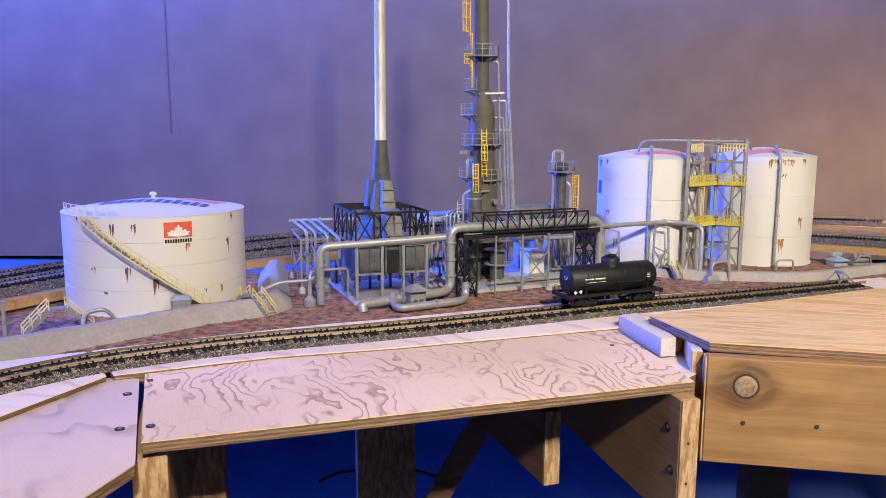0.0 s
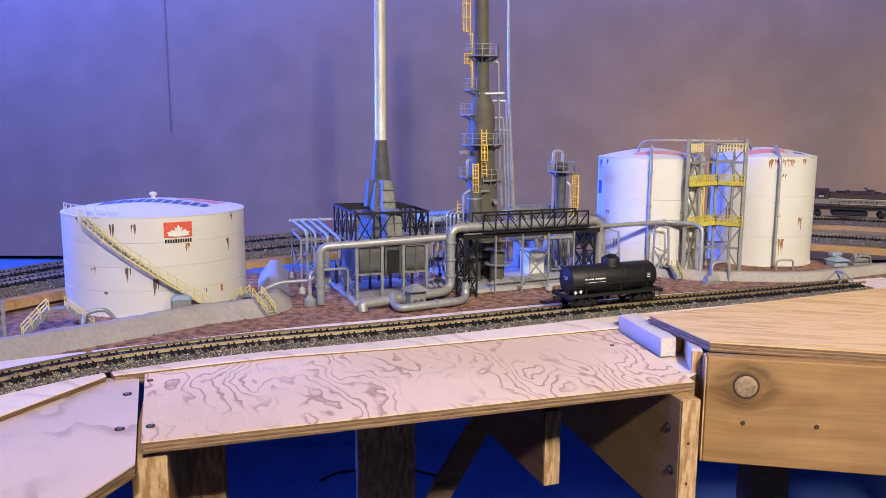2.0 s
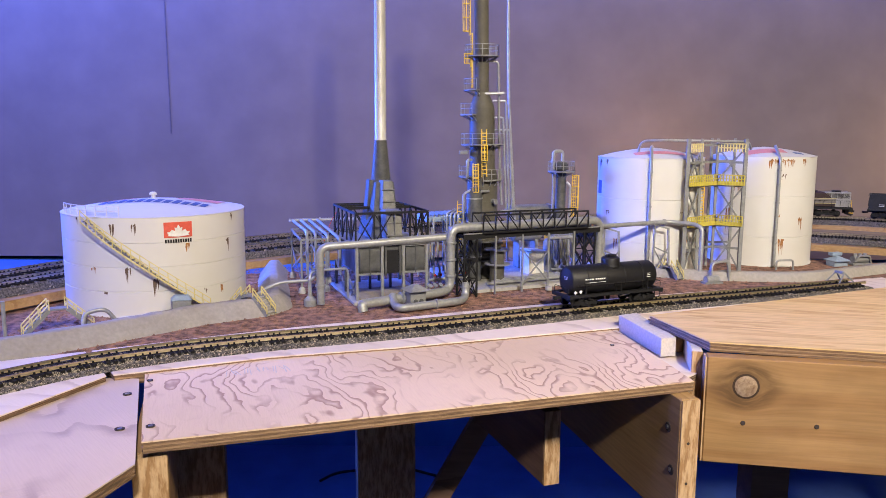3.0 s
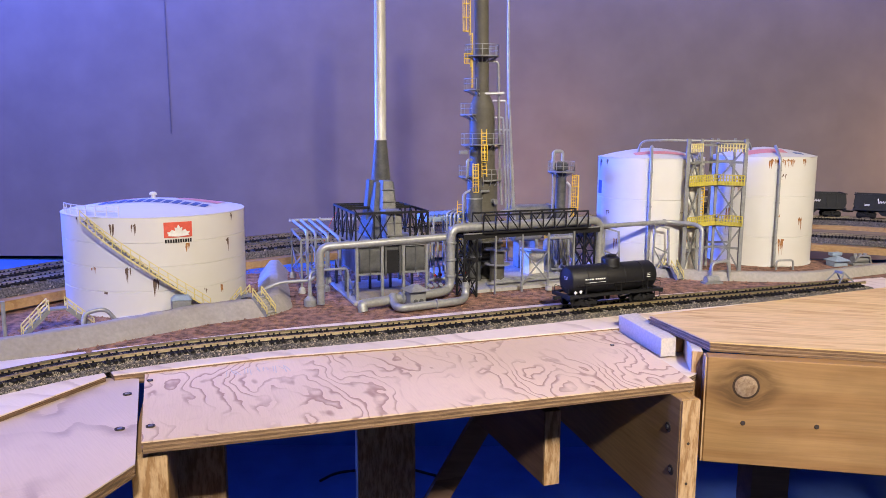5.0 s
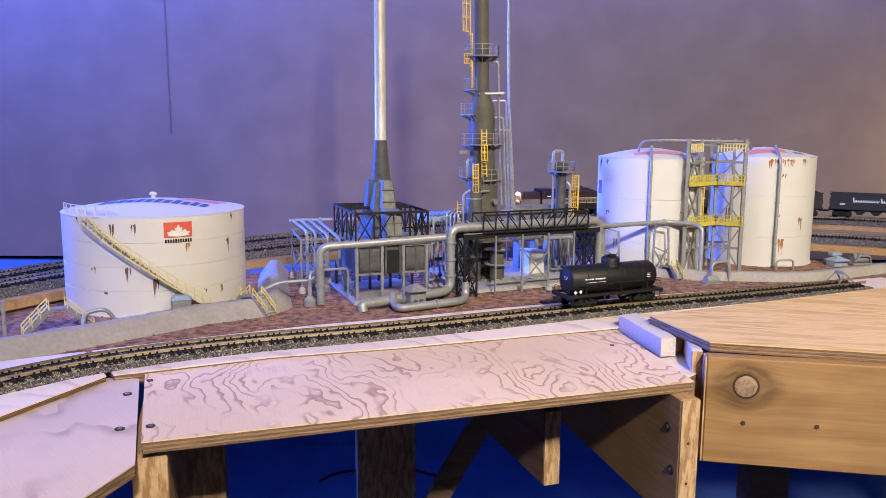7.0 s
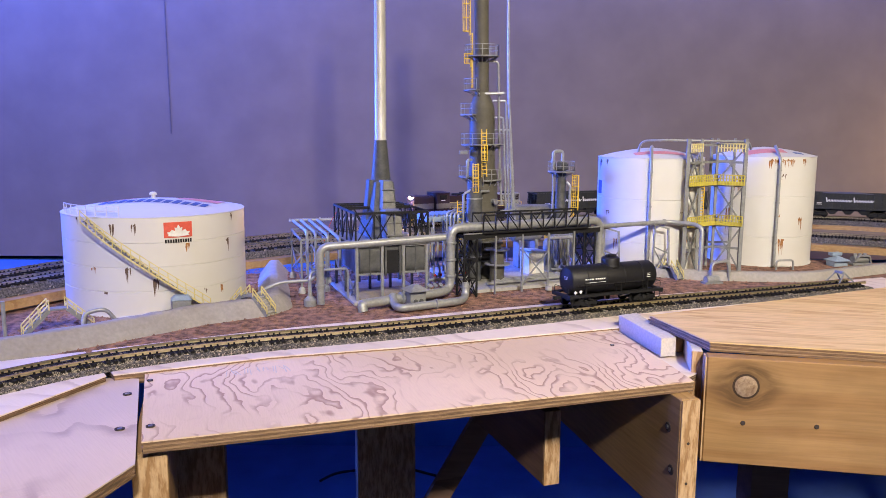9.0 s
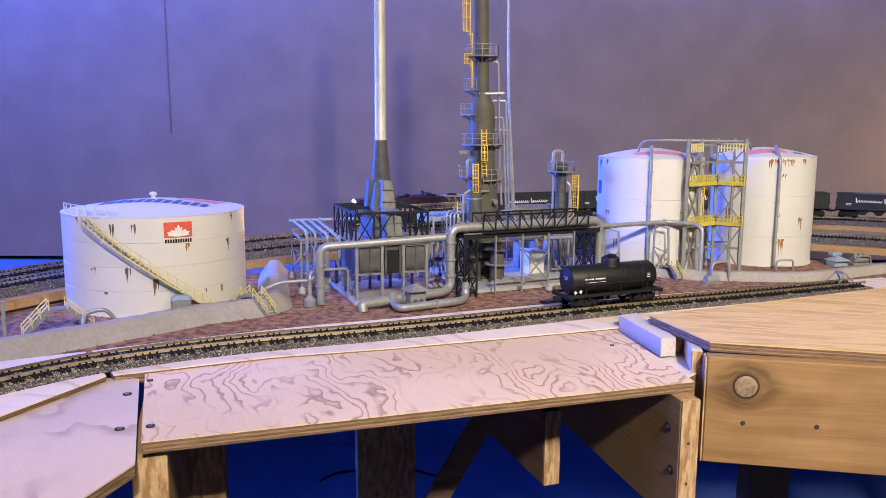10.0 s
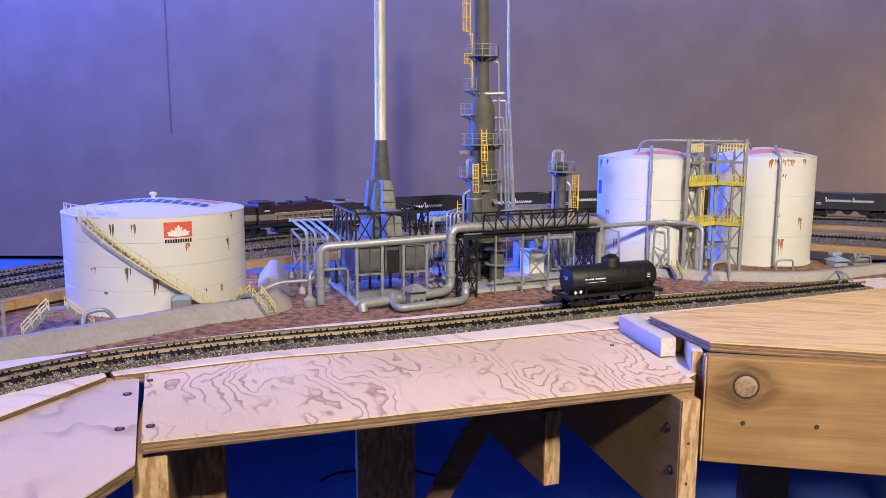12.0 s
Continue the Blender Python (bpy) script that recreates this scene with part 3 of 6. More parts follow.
NEAR = [(-0.52, 0.50), (-0.47, 0.640), (-0.42, 0.737), (-0.382, 0.800), (-0.315, 0.885), (-0.233, 0.967), (-0.171, 1.014), (0.013, 1.115), (0.226, 1.180), (0.395, 1.172), (0.537, 1.120), (0.611, 1.082), (0.80, 0.97), (1.0, 0.80)]


def tie_mesh():
    bm = block((0.0026, 0.0290, 0.0022), (0, 0, 0.0011), bev=0.0003)
    for o in (-0.0097, -0.0068, 0.0068, 0.0097):
        block((0.0012, 0.0012, 0.0015), (0, o, 0.0028), bm)
    return to_mesh("tie", bm, M["tie"], 0)


TIE = tie_mesh()


def track(points, z_rail, label, group, dark=False, every=0.0062, limit=300, span=None):
    pts = spline(points)
    ob = thing("railway_track", label, "track", group=group)
    z = z_rail - 0.0048
    for side in (-0.00825, 0.00825):
        rail = part("rail", ribbon(pts, [(side - 0.0007, z + 0.0022), (side + 0.0007, z + 0.0022), (side + 0.0007, z + 0.0025), (side + 0.0004, z + 0.0029), (side + 0.0004, z + 0.0040), (side + 0.0006, z + 0.0042), (side + 0.0006, z_rail - 0.0002), (side - 0.0006, z_rail - 0.0002), (side - 0.0006, z + 0.0042), (side - 0.0004, z + 0.0040), (side - 0.0004, z + 0.0029), (side - 0.0007, z + 0.0025)]), M["rail_dark" if dark else "rail"], ob, smooth=0)
        part("rail_head", ribbon(pts, [(side - 0.00055, z_rail - 0.0002), (side + 0.00055, z_rail - 0.0002), (side + 0.0004, z_rail), (side - 0.0004, z_rail)]), M["rail_head"], rail, "rail head coloured brown for its dark reflection", smooth=0)
    acc, last, n, rest = every, pts[0], 0, bmesh.new()
    for a, b in zip(pts, pts[1:]):
        acc += (b - a).length
        if acc >= every:
            acc -= every
            d = (b - a).normalized()
            m = pose(a.x, a.y, z, 0, 0, math.degrees(math.atan2(d.y, d.x)))
            if n < limit and (span is None or span[0] < a.x < span[1]):
                part("tie", TIE, None, ob, m=m)
                n += 1
            else:
                tmp = TIE.copy()
                tmp.transform(m)
                rest.from_mesh(tmp)
                bpy.data.meshes.remove(tmp)
    if rest.verts:
        tagged(part("far_ties", rest, M["tie"], ob, smooth=0), kind="stuff")
    else:
        rest.free()
    return pts


def ballast(pts, z0, z1, label, half=0.0165, foot=0.0215, stones=6000, seed=1):
    structure("roadbed", ribbon(pts, [(-foot, z0), (foot, z0), (half, z1 + 0.0006), (-half, z1 + 0.0006)]), M["ballast"], label, "roadbed")
    rng = random.Random(seed)
    verts, faces = [], []
    for _ in range(stones):
        i = rng.randrange(1, len(pts) - 1)
        t = (pts[i + 1] - pts[i - 1]).normalized()
        n = Vector((-t.y, t.x, 0))
        o = rng.uniform(-1, 1)
        side = foot * o
        zz = z1 + 0.0006 if abs(side) < half else z1 + (z0 - z1) * (abs(side) - half) / (foot - half)
        c = pts[i] + n * side + t * rng.uniform(-0.002, 0.002)
        s = rng.uniform(0.0006, 0.0014)
        k = len(verts)
        for dx, dy, dz in ((1, 0.2, -0.3), (-0.4, 1, -0.3), (-0.6, -0.9, -0.3), (0.1, 0.1, 0.8)):
            verts.append((c.x + dx * s * rng.uniform(0.6, 1.3), c.y + dy * s * rng.uniform(0.6, 1.3), zz + dz * s))
        faces += [(k, k + 1, k + 3), (k + 1, k + 2, k + 3), (k + 2, k, k + 3)]
    me = bpy.data.meshes.new("ballast_stones")
    me.from_pydata(verts, [], faces)
    me.materials.append(M["stone_light"])
    tagged(new("ballast_stones", me), "loose grey and tan ballast stones", "ballast", kind="stuff")


Z_RAIL, Z_FAR = 0.0125, 0.025
p = track(FRONT, Z_RAIL, "curved siding track with bright rails on black ties", "tracks")
ballast(p, 0.0050, Z_RAIL - 0.0056, "grey ballasted roadbed of the siding", stones=36000)
p = track(FAR, Z_FAR, "rear main line track along the backdrop", "tracks", True, span=(-0.48, 0.85))
ballast(p, 0.0125, Z_FAR - 0.0056, "grey ballasted roadbed of the rear main line", stones=9000, seed=2)
structure("riser_shelf", ribbon(p, [(-0.030, 0.0055), (0.026, 0.0055), (0.026, 0.0125), (-0.030, 0.0125)]), M["lumber"], "tan plywood riser under the rear main line", "shelf")
p = track(NEAR, Z_FAR, "second rear track in front of the main line", "tracks", True, span=(-0.46, 0.75))
ballast(p, 0.0125, Z_FAR - 0.0056, "grey ballasted roadbed of the second rear track", stones=9000, seed=3)
structure("riser_shelf_front", ribbon(p, [(-0.034, 0.0030), (0.024, 0.0030), (0.024, 0.0120), (-0.034, 0.0120)]), M["lumber"], "tan plywood riser under the second rear track", "shelf")

cable = thing("cable", "loose black cable lying on the floor", "cable")
part("sheath", tube([(-0.37, 2.27, -0.896), (-0.33, 2.33, -0.896), (-0.25, 2.35, -0.896), (-0.17, 2.38, -0.896), (-0.10, 2.36, -0.896), (0.0, 2.30, -0.896)], 0.004, 0.05), M["ink"], cable)
# legs share the pine that has shade in its colour
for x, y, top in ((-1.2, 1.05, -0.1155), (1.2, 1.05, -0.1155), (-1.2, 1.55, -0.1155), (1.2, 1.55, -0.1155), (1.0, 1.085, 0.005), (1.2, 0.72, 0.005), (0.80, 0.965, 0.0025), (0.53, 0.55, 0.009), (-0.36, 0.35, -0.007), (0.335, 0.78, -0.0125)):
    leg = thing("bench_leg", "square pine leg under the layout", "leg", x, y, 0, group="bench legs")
    part("face", beam((0, 0, -0.90), (0, 0, top), 0.038, 0.038), M["lumber_shaded"], leg, smooth=0)

# ---- storage tanks
def curved_patch(R, a0, a1, z0, z1, off, bm=None, n=10):
    """A thin decal that lies on a tank's round wall between the angles a0 and a1 (degrees)."""
    own = bmesh.new()
    rows = []
    for r in (R + off, R - 0.0005):
        for z in (z0, z1):
            rows.append([own.verts.new((r * math.cos(radians(a0 + (a1 - a0) * k / n)), r * math.sin(radians(a0 + (a1 - a0) * k / n)), z)) for k in range(n + 1)])
    for a, b in ((0, 1), (2, 3), (0, 2), (1, 3)):
        for k in range(n):
            own.faces.new((rows[a][k], rows[a][k + 1], rows[b][k + 1], rows[b][k]))
    for k in (0, n):
        own.faces.new((rows[0][k], rows[1][k], rows[3][k], rows[2][k]))
    return merge(bm, own)


def streak(R, a, z, w, length, seed, bm=None):
    """A rust run on the wall: uneven drips that hang from one spot."""
    rng = random.Random(seed)
    bm = bm or bmesh.new()
    n = max(3, int(w / 0.00055))
    for k in range(n):
        da = math.degrees(rng.uniform(-0.5, 0.5) * w / R)
        l = length * (0.12 + 0.88 * rng.random() ** 2.4)
        z0 = z - rng.uniform(0, 0.0022) + rng.uniform(0, 0.0006)
        own = bmesh.new()
        half = math.degrees(rng.uniform(0.0003, 0.0009) / R)
        vs, drift = [], rng.uniform(-0.4, 0.4)
        for s, wd in ((0, rng.uniform(0.4, 1.0)), (0.35, 1.0), (0.7, 0.5), (1, 0.12)):
            for sg in (-1, 1):
                ang = radians(a + da + half * (sg * wd + drift * s))
                vs.append(own.verts.new(((R + 0.0002 + 0.00001 * (k % 9)) * math.cos(ang), (R + 0.0002 + 0.00001 * (k % 9)) * math.sin(ang), z0 - l * s)))
        for r in (0, 2, 4):
            own.faces.new((vs[r], vs[r + 1], vs[r + 3], vs[r + 2]))
        merge(bm, own)
    return bm


def roof_patch(R, rise, x0, x1, y0, y1, bm=None, lift=0.0004):
    """A painted area on a domed roof."""
    own = bmesh.new()
    n = 8
    g = [[own.verts.new((x, y, 0)) for x in [x0 + (x1 - x0) * i / n for i in range(n + 1)]] for y in [y0 + (y1 - y0) * j / n for j in range(n + 1)]]
    for row in g:
        for v in row:
            v.co.z = rise * max(0.0, 1 - (math.hypot(v.co.x, v.co.y) / R) ** 1.5) + lift
    for j in range(n):
        for i in range(n):
            own.faces.new((g[j][i], g[j][i + 1], g[j + 1][i + 1], g[j + 1][i]))
    return merge(bm, own)


def tank_body(ob, R, H, rise, seams, seed):
    prof = [(0, 0), (R + 0.0012, 0), (R + 0.0012, 0.0012), (R, 0.0013)]
    for z in seams:
        prof += [(R, z - 0.0005), (R - 0.0007, z), (R - 0.00005, z + 0.0003)]
    prof += [(R - 0.0001, H - 0.001), (R + 0.0002, H - 0.0008), (R + 0.0002, H), (0, H)]
    part("shell", lathe(prof, 96), M["white"], ob, smooth=30)
    part("roof", lathe([(R + 0.0004, H + 0.0001), *[(R * f, H + rise * (1 - f ** 1.5)) for f in (0.97, 0.9, 0.8, 0.65, 0.5, 0.35, 0.2, 0.1)], (0.0, H + rise)], 96), M["white"], ob, "low white domed roof", smooth=30)
    return ob


def railing(bm, pts, height, r=0.00035, posts=0.011, rails=(1.0, 0.55)):
    """Handrail over a line of foot points."""
    P = [Vector(p) for p in pts]
    for i, (a, b) in enumerate(zip(P, P[1:])):
        for f in rails:
            beam(a + Vector((0, 0, height * f)), b + Vector((0, 0, height * f)), r * 2, r * 2, bm)
        n = max(1, round((b - a).length / posts))
        for k in range(1 if i else 0, n + 1):
            q = a.lerp(b, k / n)
            beam(q, q + Vector((0, 0, height)), r * 2, r * 2, bm)
    return bm


TX, TY, TR, TH = -0.2851, 0.780, 0.0850, 0.0904
tank = thing("storage_tank", "wide white oil tank with a yellow side stair and rust streaks", "tank", TX, TY, 0)
tank_body(tank, TR, TH, 0.0100, (0.0235, 0.0455, 0.0675), 1)
part("roof_vent", lathe([(0.0022, 0), (0.0022, 0.003), (0.0036, 0.0034), (0.0036, 0.0052), (0.0016, 0.0064), (0, 0.0066)], 20), M["white"], tank, "small white mushroom vent", pose(-0.003, 0.004, TH + 0.0096))
for a in (-0.062, 0.020):
    part("roof_band", roof_patch(TR, 0.0100, a, a + 0.040, 0.004, 0.034), M["rose"], tank, "faded red painted band", pose(0, 0, TH))
for k in range(12):
    x = -0.046 + k * 0.0088
    part("lettering_bar", roof_patch(TR, 0.0100, x, x + 0.0064, -0.026, -0.006 - 0.004 * (k % 2)), M["navy"], tank, "navy blue painted roof lettering", pose(0, 0, TH))
# sign: red field, white leaf, black word bar
part("sign_field", curved_patch(TR, -65.8, -49.0, 0.0715, 0.0855, 0.0004), M["red"], tank, "red emblem panel", smooth=0)
part("sign_margin", curved_patch(TR, -66.1, -48.7, 0.0660, 0.0712, 0.0003), M["white"], tank, smooth=0)
lm = bmesh.new()
mid_a = radians(-57.4)
half = [(0.0, 0.0112), (0.0018, 0.0080), (0.0034, 0.0088), (0.0028, 0.0052), (0.0058, 0.0068), (0.0074, 0.0048), (0.0102, 0.0044), (0.0086, 0.0024), (0.0094, 0.0010), (0.0, 0.0002)]
vs = []
for x, y in half + [(-x, y) for x, y in reversed(half[1:-1])]:
    a = mid_a + x / TR
    vs.append(lm.verts.new(((TR + 0.0015) * math.cos(a), (TR + 0.0015) * math.sin(a), 0.0722 + y)))
lm.faces.new(vs)
part("sign_leaf", lm, M["pale"], tank, "white leaf-like emblem shape", smooth=0)
wb = bmesh.new()
for k in range(11):
    a = -65.4 + k * 1.48
    curved_patch(TR, a, a + 1.05, 0.0668, 0.0700, 0.0006, wb, 2)
part("word_bar", wb, M["ink"], tank, "black word bars", smooth=0)
# rust runs
for i, (a, z, w, l, dark) in enumerate(((-131, 0.0905, 0.002, 0.012, 1), (-122, 0.089, 0.003, 0.010, 1), (-105, 0.085, 0.0035, 0.011, 1), (-92, 0.085, 0.004, 0.012, 1), (-61, 0.0665, 0.005, 0.009, 0), (-26, 0.089, 0.004, 0.009, 1), (-31, 0.066, 0.004, 0.014, 1), (-96, 0.046, 0.005, 0.016, 1), (-80, 0.035, 0.006, 0.018, 1), (-119, 0.0455, 0.005, 0.008, 0), (-111, 0.024, 0.003, 0.008, 1), (-50, 0.022, 0.003, 0.006, 1), (-38, 0.0225, 0.003, 0.011, 0))):
    part("rust_streak", streak(TR, a + 9, z, w, l, i), M["rust_dark" if dark else "rust"], tank, "brown rust streak", smooth=0)
# stair that winds up the wall
steps, A0, A1 = 30, -43.0, -110.0
sr = TR + 0.0065
tread_me = to_mesh("tread", block((0.0100, 0.0026, 0.0005)), M["grey"], 0)
inner, outer = [], []
for k in range(steps + 1):
    a = radians(A0 + (A1 - A0) * k / steps)
    z = 0.004 + (TH - 0.007) * k / steps
    part("tread", tread_me, None, tank, m=pose(sr * math.cos(a), sr * math.sin(a), z, 0, 0, math.degrees(a)))
    outer.append((( sr + 0.0055) * math.cos(a), (sr + 0.0055) * math.sin(a), z))
    inner.append(((sr - 0.0048) * math.cos(a), (sr - 0.0048) * math.sin(a), z))
for line in (inner, outer):
    bm = bmesh.new()
    for a, b in zip(line, line[1:]):
        beam(a, b, 0.0006, 0.0013, bm)
    part("stringer", bm, M["pale_yellow"], tank, "pale yellow stair stringer", smooth=0)
bm = bmesh.new()
for f in (0.0052, 0.0100):
    for a, b in zip(outer, outer[1:]):
        beam(Vector(a) + Vector((0, 0, f)), Vector(b) + Vector((0, 0, f)), 0.0007, 0.0007, bm)
for q in outer[::2]:
    beam(q, Vector(q) + Vector((0, 0, 0.010)), 0.0007, 0.0007, bm)
part("handrail", bm, M["pale_yellow"], tank, "thin pale yellow handrail", smooth=0)
part("stair_foot", block((0.017, 0.012, 0.017), bev=0.0008), M["grey"], tank, "grey metal stair foot", pose(0.0500, -0.0840, 0.0085, 0, 0, 20))
part("stair_foot_lid", taper(-0.0095, 0.0095, -0.0070, 0.0070, 0.0, -0.0060, 0.0060, -0.0035, 0.0035, 0.0040), M["bluegrey"], tank, "pale blue-grey sloped lid", pose(0.0500, -0.0840, 0.0170, 0, 0, 20), smooth=0)
bm = bmesh.new()
arc = [((TR - 0.003) * math.cos(radians(a)), (TR - 0.003) * math.sin(radians(a)), TH) for a in range(-148, -84, 8)]
railing(bm, arc, 0.0095, 0.0004)
part("roof_railing", bm, M["white"], tank, "white roof edge railing", smooth=0)


def tall_tank(x, y, R, H, label, rust, patch, turn):
    ob = thing("storage_tank", label, "tank", x, y, 0, group="tall tanks")
    tank_body(ob, R, H, 0.0110, (0.037, 0.088), 2)
    for i, (a, z, w, l, dk) in enumerate(rust):
        part("rust_streak", streak(R, a + turn, z, w, l, i + 40), M["rust_dark" if dk else "rust"], ob, "orange-brown rust streak", smooth=0)
    for x0, x1, y0, y1, m, lab in patch:
        part("roof_band", roof_patch(R, 0.0110, x0, x1, y0, y1), M[m], ob, lab, pose(0, 0, H))
    return ob


t1 = tall_tank(0.2560, 0.982, 0.0635, 0.1365, "tall white oil tank with faded red roof band and pipe",
               ((-158, 0.134, 0.007, 0.012, 1), (-143, 0.134, 0.006, 0.012, 1), (-140, 0.073, 0.007, 0.005, 1), (-126, 0.0405, 0.008, 0.014, 0), (-44, 0.106, 0.006, 0.005, 1), (-56, 0.074, 0.004, 0.005, 1), (-47, 0.042, 0.005, 0.007, 0)),
               ((-0.030, 0.030, -0.044, -0.030, "rose", "faded red roof band"), (0.035, 0.054, -0.030, -0.010, "navy", "navy roof lettering")), -13)
part("side_mark", curved_patch(0.0635, 182, 192, 0.092, 0.108, 0.0004), M["navy"], t1, "dark blue mark", smooth=0)
t2 = tall_tank(0.4190, 1.041, 0.0635, 0.1370, "tall white oil tank with heavy orange rust runs under its rim",
               ((-84, 0.1345, 0.007, 0.011, 0), (-70, 0.1345, 0.024, 0.010, 0), (-45, 0.1345, 0.006, 0.012, 0), (-118, 0.110, 0.013, 0.018, 0), (-129, 0.072, 0.008, 0.036, 0), (-70, 0.116, 0.006, 0.008, 1), (-74, 0.066, 0.005, 0.007, 0), (-46, 0.062, 0.006, 0.020, 0), (-68, 0.036, 0.008, 0.022, 0)),
               ((-0.040, 0.012, -0.044, -0.022, "rose", "faded red roof band"), (0.020, 0.032, -0.046, -0.036, "navy", "navy roof lettering")), -19)
for tk, a, R in ((t1, -104, 0.0635), (t2, -95, 0.0635)):
    ca, sa = math.cos(radians(a)), math.sin(radians(a))
    bm = tube([((R - 0.020) * ca, (R - 0.020) * sa, 0.150), ((R + 0.003) * ca, (R + 0.003) * sa, 0.1345), ((R + 0.003) * ca, (R + 0.003) * sa, 0.002)], 0.0019, 0.006)
    for z in (0.03, 0.08, 0.12):
        lathe([(0.0026, z), (0.0026, z + 0.002)], 12, bm, ((R + 0.003) * ca, (R + 0.003) * sa, 0))
    part("drain_pipe", bm, M["pipe"], tk, "grey pipe down the wall")



# ---- berms: low sloped concrete walls round the tanks
def berm(name, line, widths, height, label, closed=False):
    pts = [Vector((*p, 0)) for p in line]
    fine = []
    for a, b in zip(pts, pts[1:]):
        fine += [a.lerp(b, k / 8) for k in range(8)]
    fine.append(pts[-1])
    base, top = widths
    bm = ribbon(fine, [(-base / 2, -0.001), (base / 2, -0.001), (top / 2 + 0.001, height - 0.0012), (top / 2 - 0.001, height), (-top / 2 + 0.001, height), (-top / 2 - 0.001, height - 0.0012)])
    rng = random.Random(len(line))
    for v in bm.verts:
        if v.co.z > 0:
            v.co.z += rng.uniform(-0.0005, 0.0005)
        v.co.x += rng.uniform(-0.0004, 0.0004)
    return structure(name, bm, M["concrete"], label, "berm", 40)


berm("berm_left", [(-0.20, 0.925), (-0.195, 0.892), (-0.1600, 0.7380), (-0.170, 0.715), (-0.215, 0.6850), (-0.262, 0.634), (-0.335, 0.562), (-0.42, 0.54), (-0.425, 0.70), (-0.385, 0.785), (-0.37, 0.81)], (0.034, 0.009), 0.0145, "grey concrete berm wall round the wide tank")
berm("berm_right", [(0.20, 0.935), (0.30, 0.893), (0.405, 0.887), (0.44, 0.900), (0.54, 0.950), (0.66, 0.988)], (0.020, 0.010), 0.0100, "low grey concrete berm wall before the tall tanks")


def crossing(x, y, rz, label, span=0.046, height=0.017, width=0.010):
    """Steps up and over a berm, with a landing and railings."""
    ob = thing("berm_steps", label, "steps", x, y, 0, rz, group="berm steps")
    half = 0.007
    part("landing", block((half * 2, width, 0.0012), (0, 0, height)), M["grey"], ob, smooth=0)
    tread_me = to_mesh("tread", block((0.0036, width, 0.0008)), M["pad"], 0)
    for sg in (-1, 1):
        top, foot = Vector((sg * half, 0, height)), Vector((sg * span / 2, 0, 0.0004))
        for k in (-0.5, 0.5):
            o = Vector((0, width * k, 0))
            part("stringer", beam(foot + o, top + o, 0.0009, 0.0036), M["grey"], ob, smooth=0)
            part("handrail", railing(bmesh.new(), [foot + o, top + o], 0.0085, 0.00045, 0.009), M["pale_yellow"], ob, "yellow handrail", smooth=0)
        for k in range(1, 7):
            q = foot.lerp(top, k / 6.5)
            part("tread", tread_me, None, ob, m=pose(q.x, q.y, q.z))
    return ob


crossing(-0.322, 0.6450, 36, "grey steel steps over the berm with yellow handrails", 0.054, 0.0200, 0.010)
crossing(-0.177, 0.7165, -28, "grey steel steps over the berm corner with yellow handrails", 0.046, 0.0165, 0.012)
crossing(0.262, 0.902, -60, "small grey steps over the low berm", 0.036, 0.013, 0.009)


def pipe_run(name, label, pts, r, bend, material="pipe", flanges=(), seg=12):
    ob = thing(name, label, "pipe")
    part("run", tube(pts, r, bend, seg), M[material], ob)
    for i, p in enumerate(flanges):
        p, d = Vector(p[0]), Vector(p[1])
        m = Matrix.Translation(p) @ d.to_track_quat("Z", "Y").to_matrix().to_4x4()
        part("flange", lathe([(r * 1.32, -0.0009), (r * 1.32, 0.0009)], 16), M[material], ob, m=m)
    return ob


pipe_run("berm_pipe", "grey pipe arching over the berm beside the steps", [(-0.296, 0.632, 0), (-0.300, 0.645, 0.016), (-0.286, 0.655, 0.018), (-0.276, 0.662, 0.0)], 0.0018, 0.006)
pipe_run("berm_pipe", "grey pipe bent over the berm toward the rack", [(-0.186, 0.745, 0.002), (-0.176, 0.742, 0.014), (-0.158, 0.748, 0.0225), (-0.128, 0.760, 0.0225), (-0.124, 0.762, 0.030)], 0.0018, 0.008)
pipe_run("standpipe", "thin grey standpipe at the yard's edge", [(-0.357, 0.627, 0.0), (-0.357, 0.627, 0.030)], 0.0016, 0)

# ---- furnace
F = thing("furnace", "dark steel process furnace on legs with a black truss cage", "furnace", -0.0830, 0.755, 0, 20)
FW, FD = 0.0715, 0.098
part("pad", block((FW + 0.010, FD + 0.012, 0.003), (FW / 2, FD / 2, 0.0013), bev=0.0006), M["pad"], F, "pale concrete pad")
part("hearth", block((FW - 0.006, 0.05, 0.0012), (FW / 2, 0.030, 0.0034)), M["tan"], F, "tan sandy floor under the furnace", smooth=0)
for y in (0.002, 0.050, 0.096):
    for x in (0.0, 0.0255, 0.0475, 0.0715):
        part("leg", beam((x, y, 0.002), (x, y, 0.0285), 0.0026, 0.0026), M["grey" if y < 0.05 else "furnace"], F, smooth=0)
part("firebox", block((FW - 0.003, FD - 0.006, 0.0285), (FW / 2, FD / 2 + 0.001, 0.0420), bev=0.001), M["furnace"], F, "dark grey steel firebox")
for x in (0.0, 0.0255, 0.0475, 0.0715):
    part("buckstay", beam((x, 0.0025, 0.0265), (x, 0.0025, 0.0570), 0.0030, 0.0030), M["grey"], F, smooth=0)
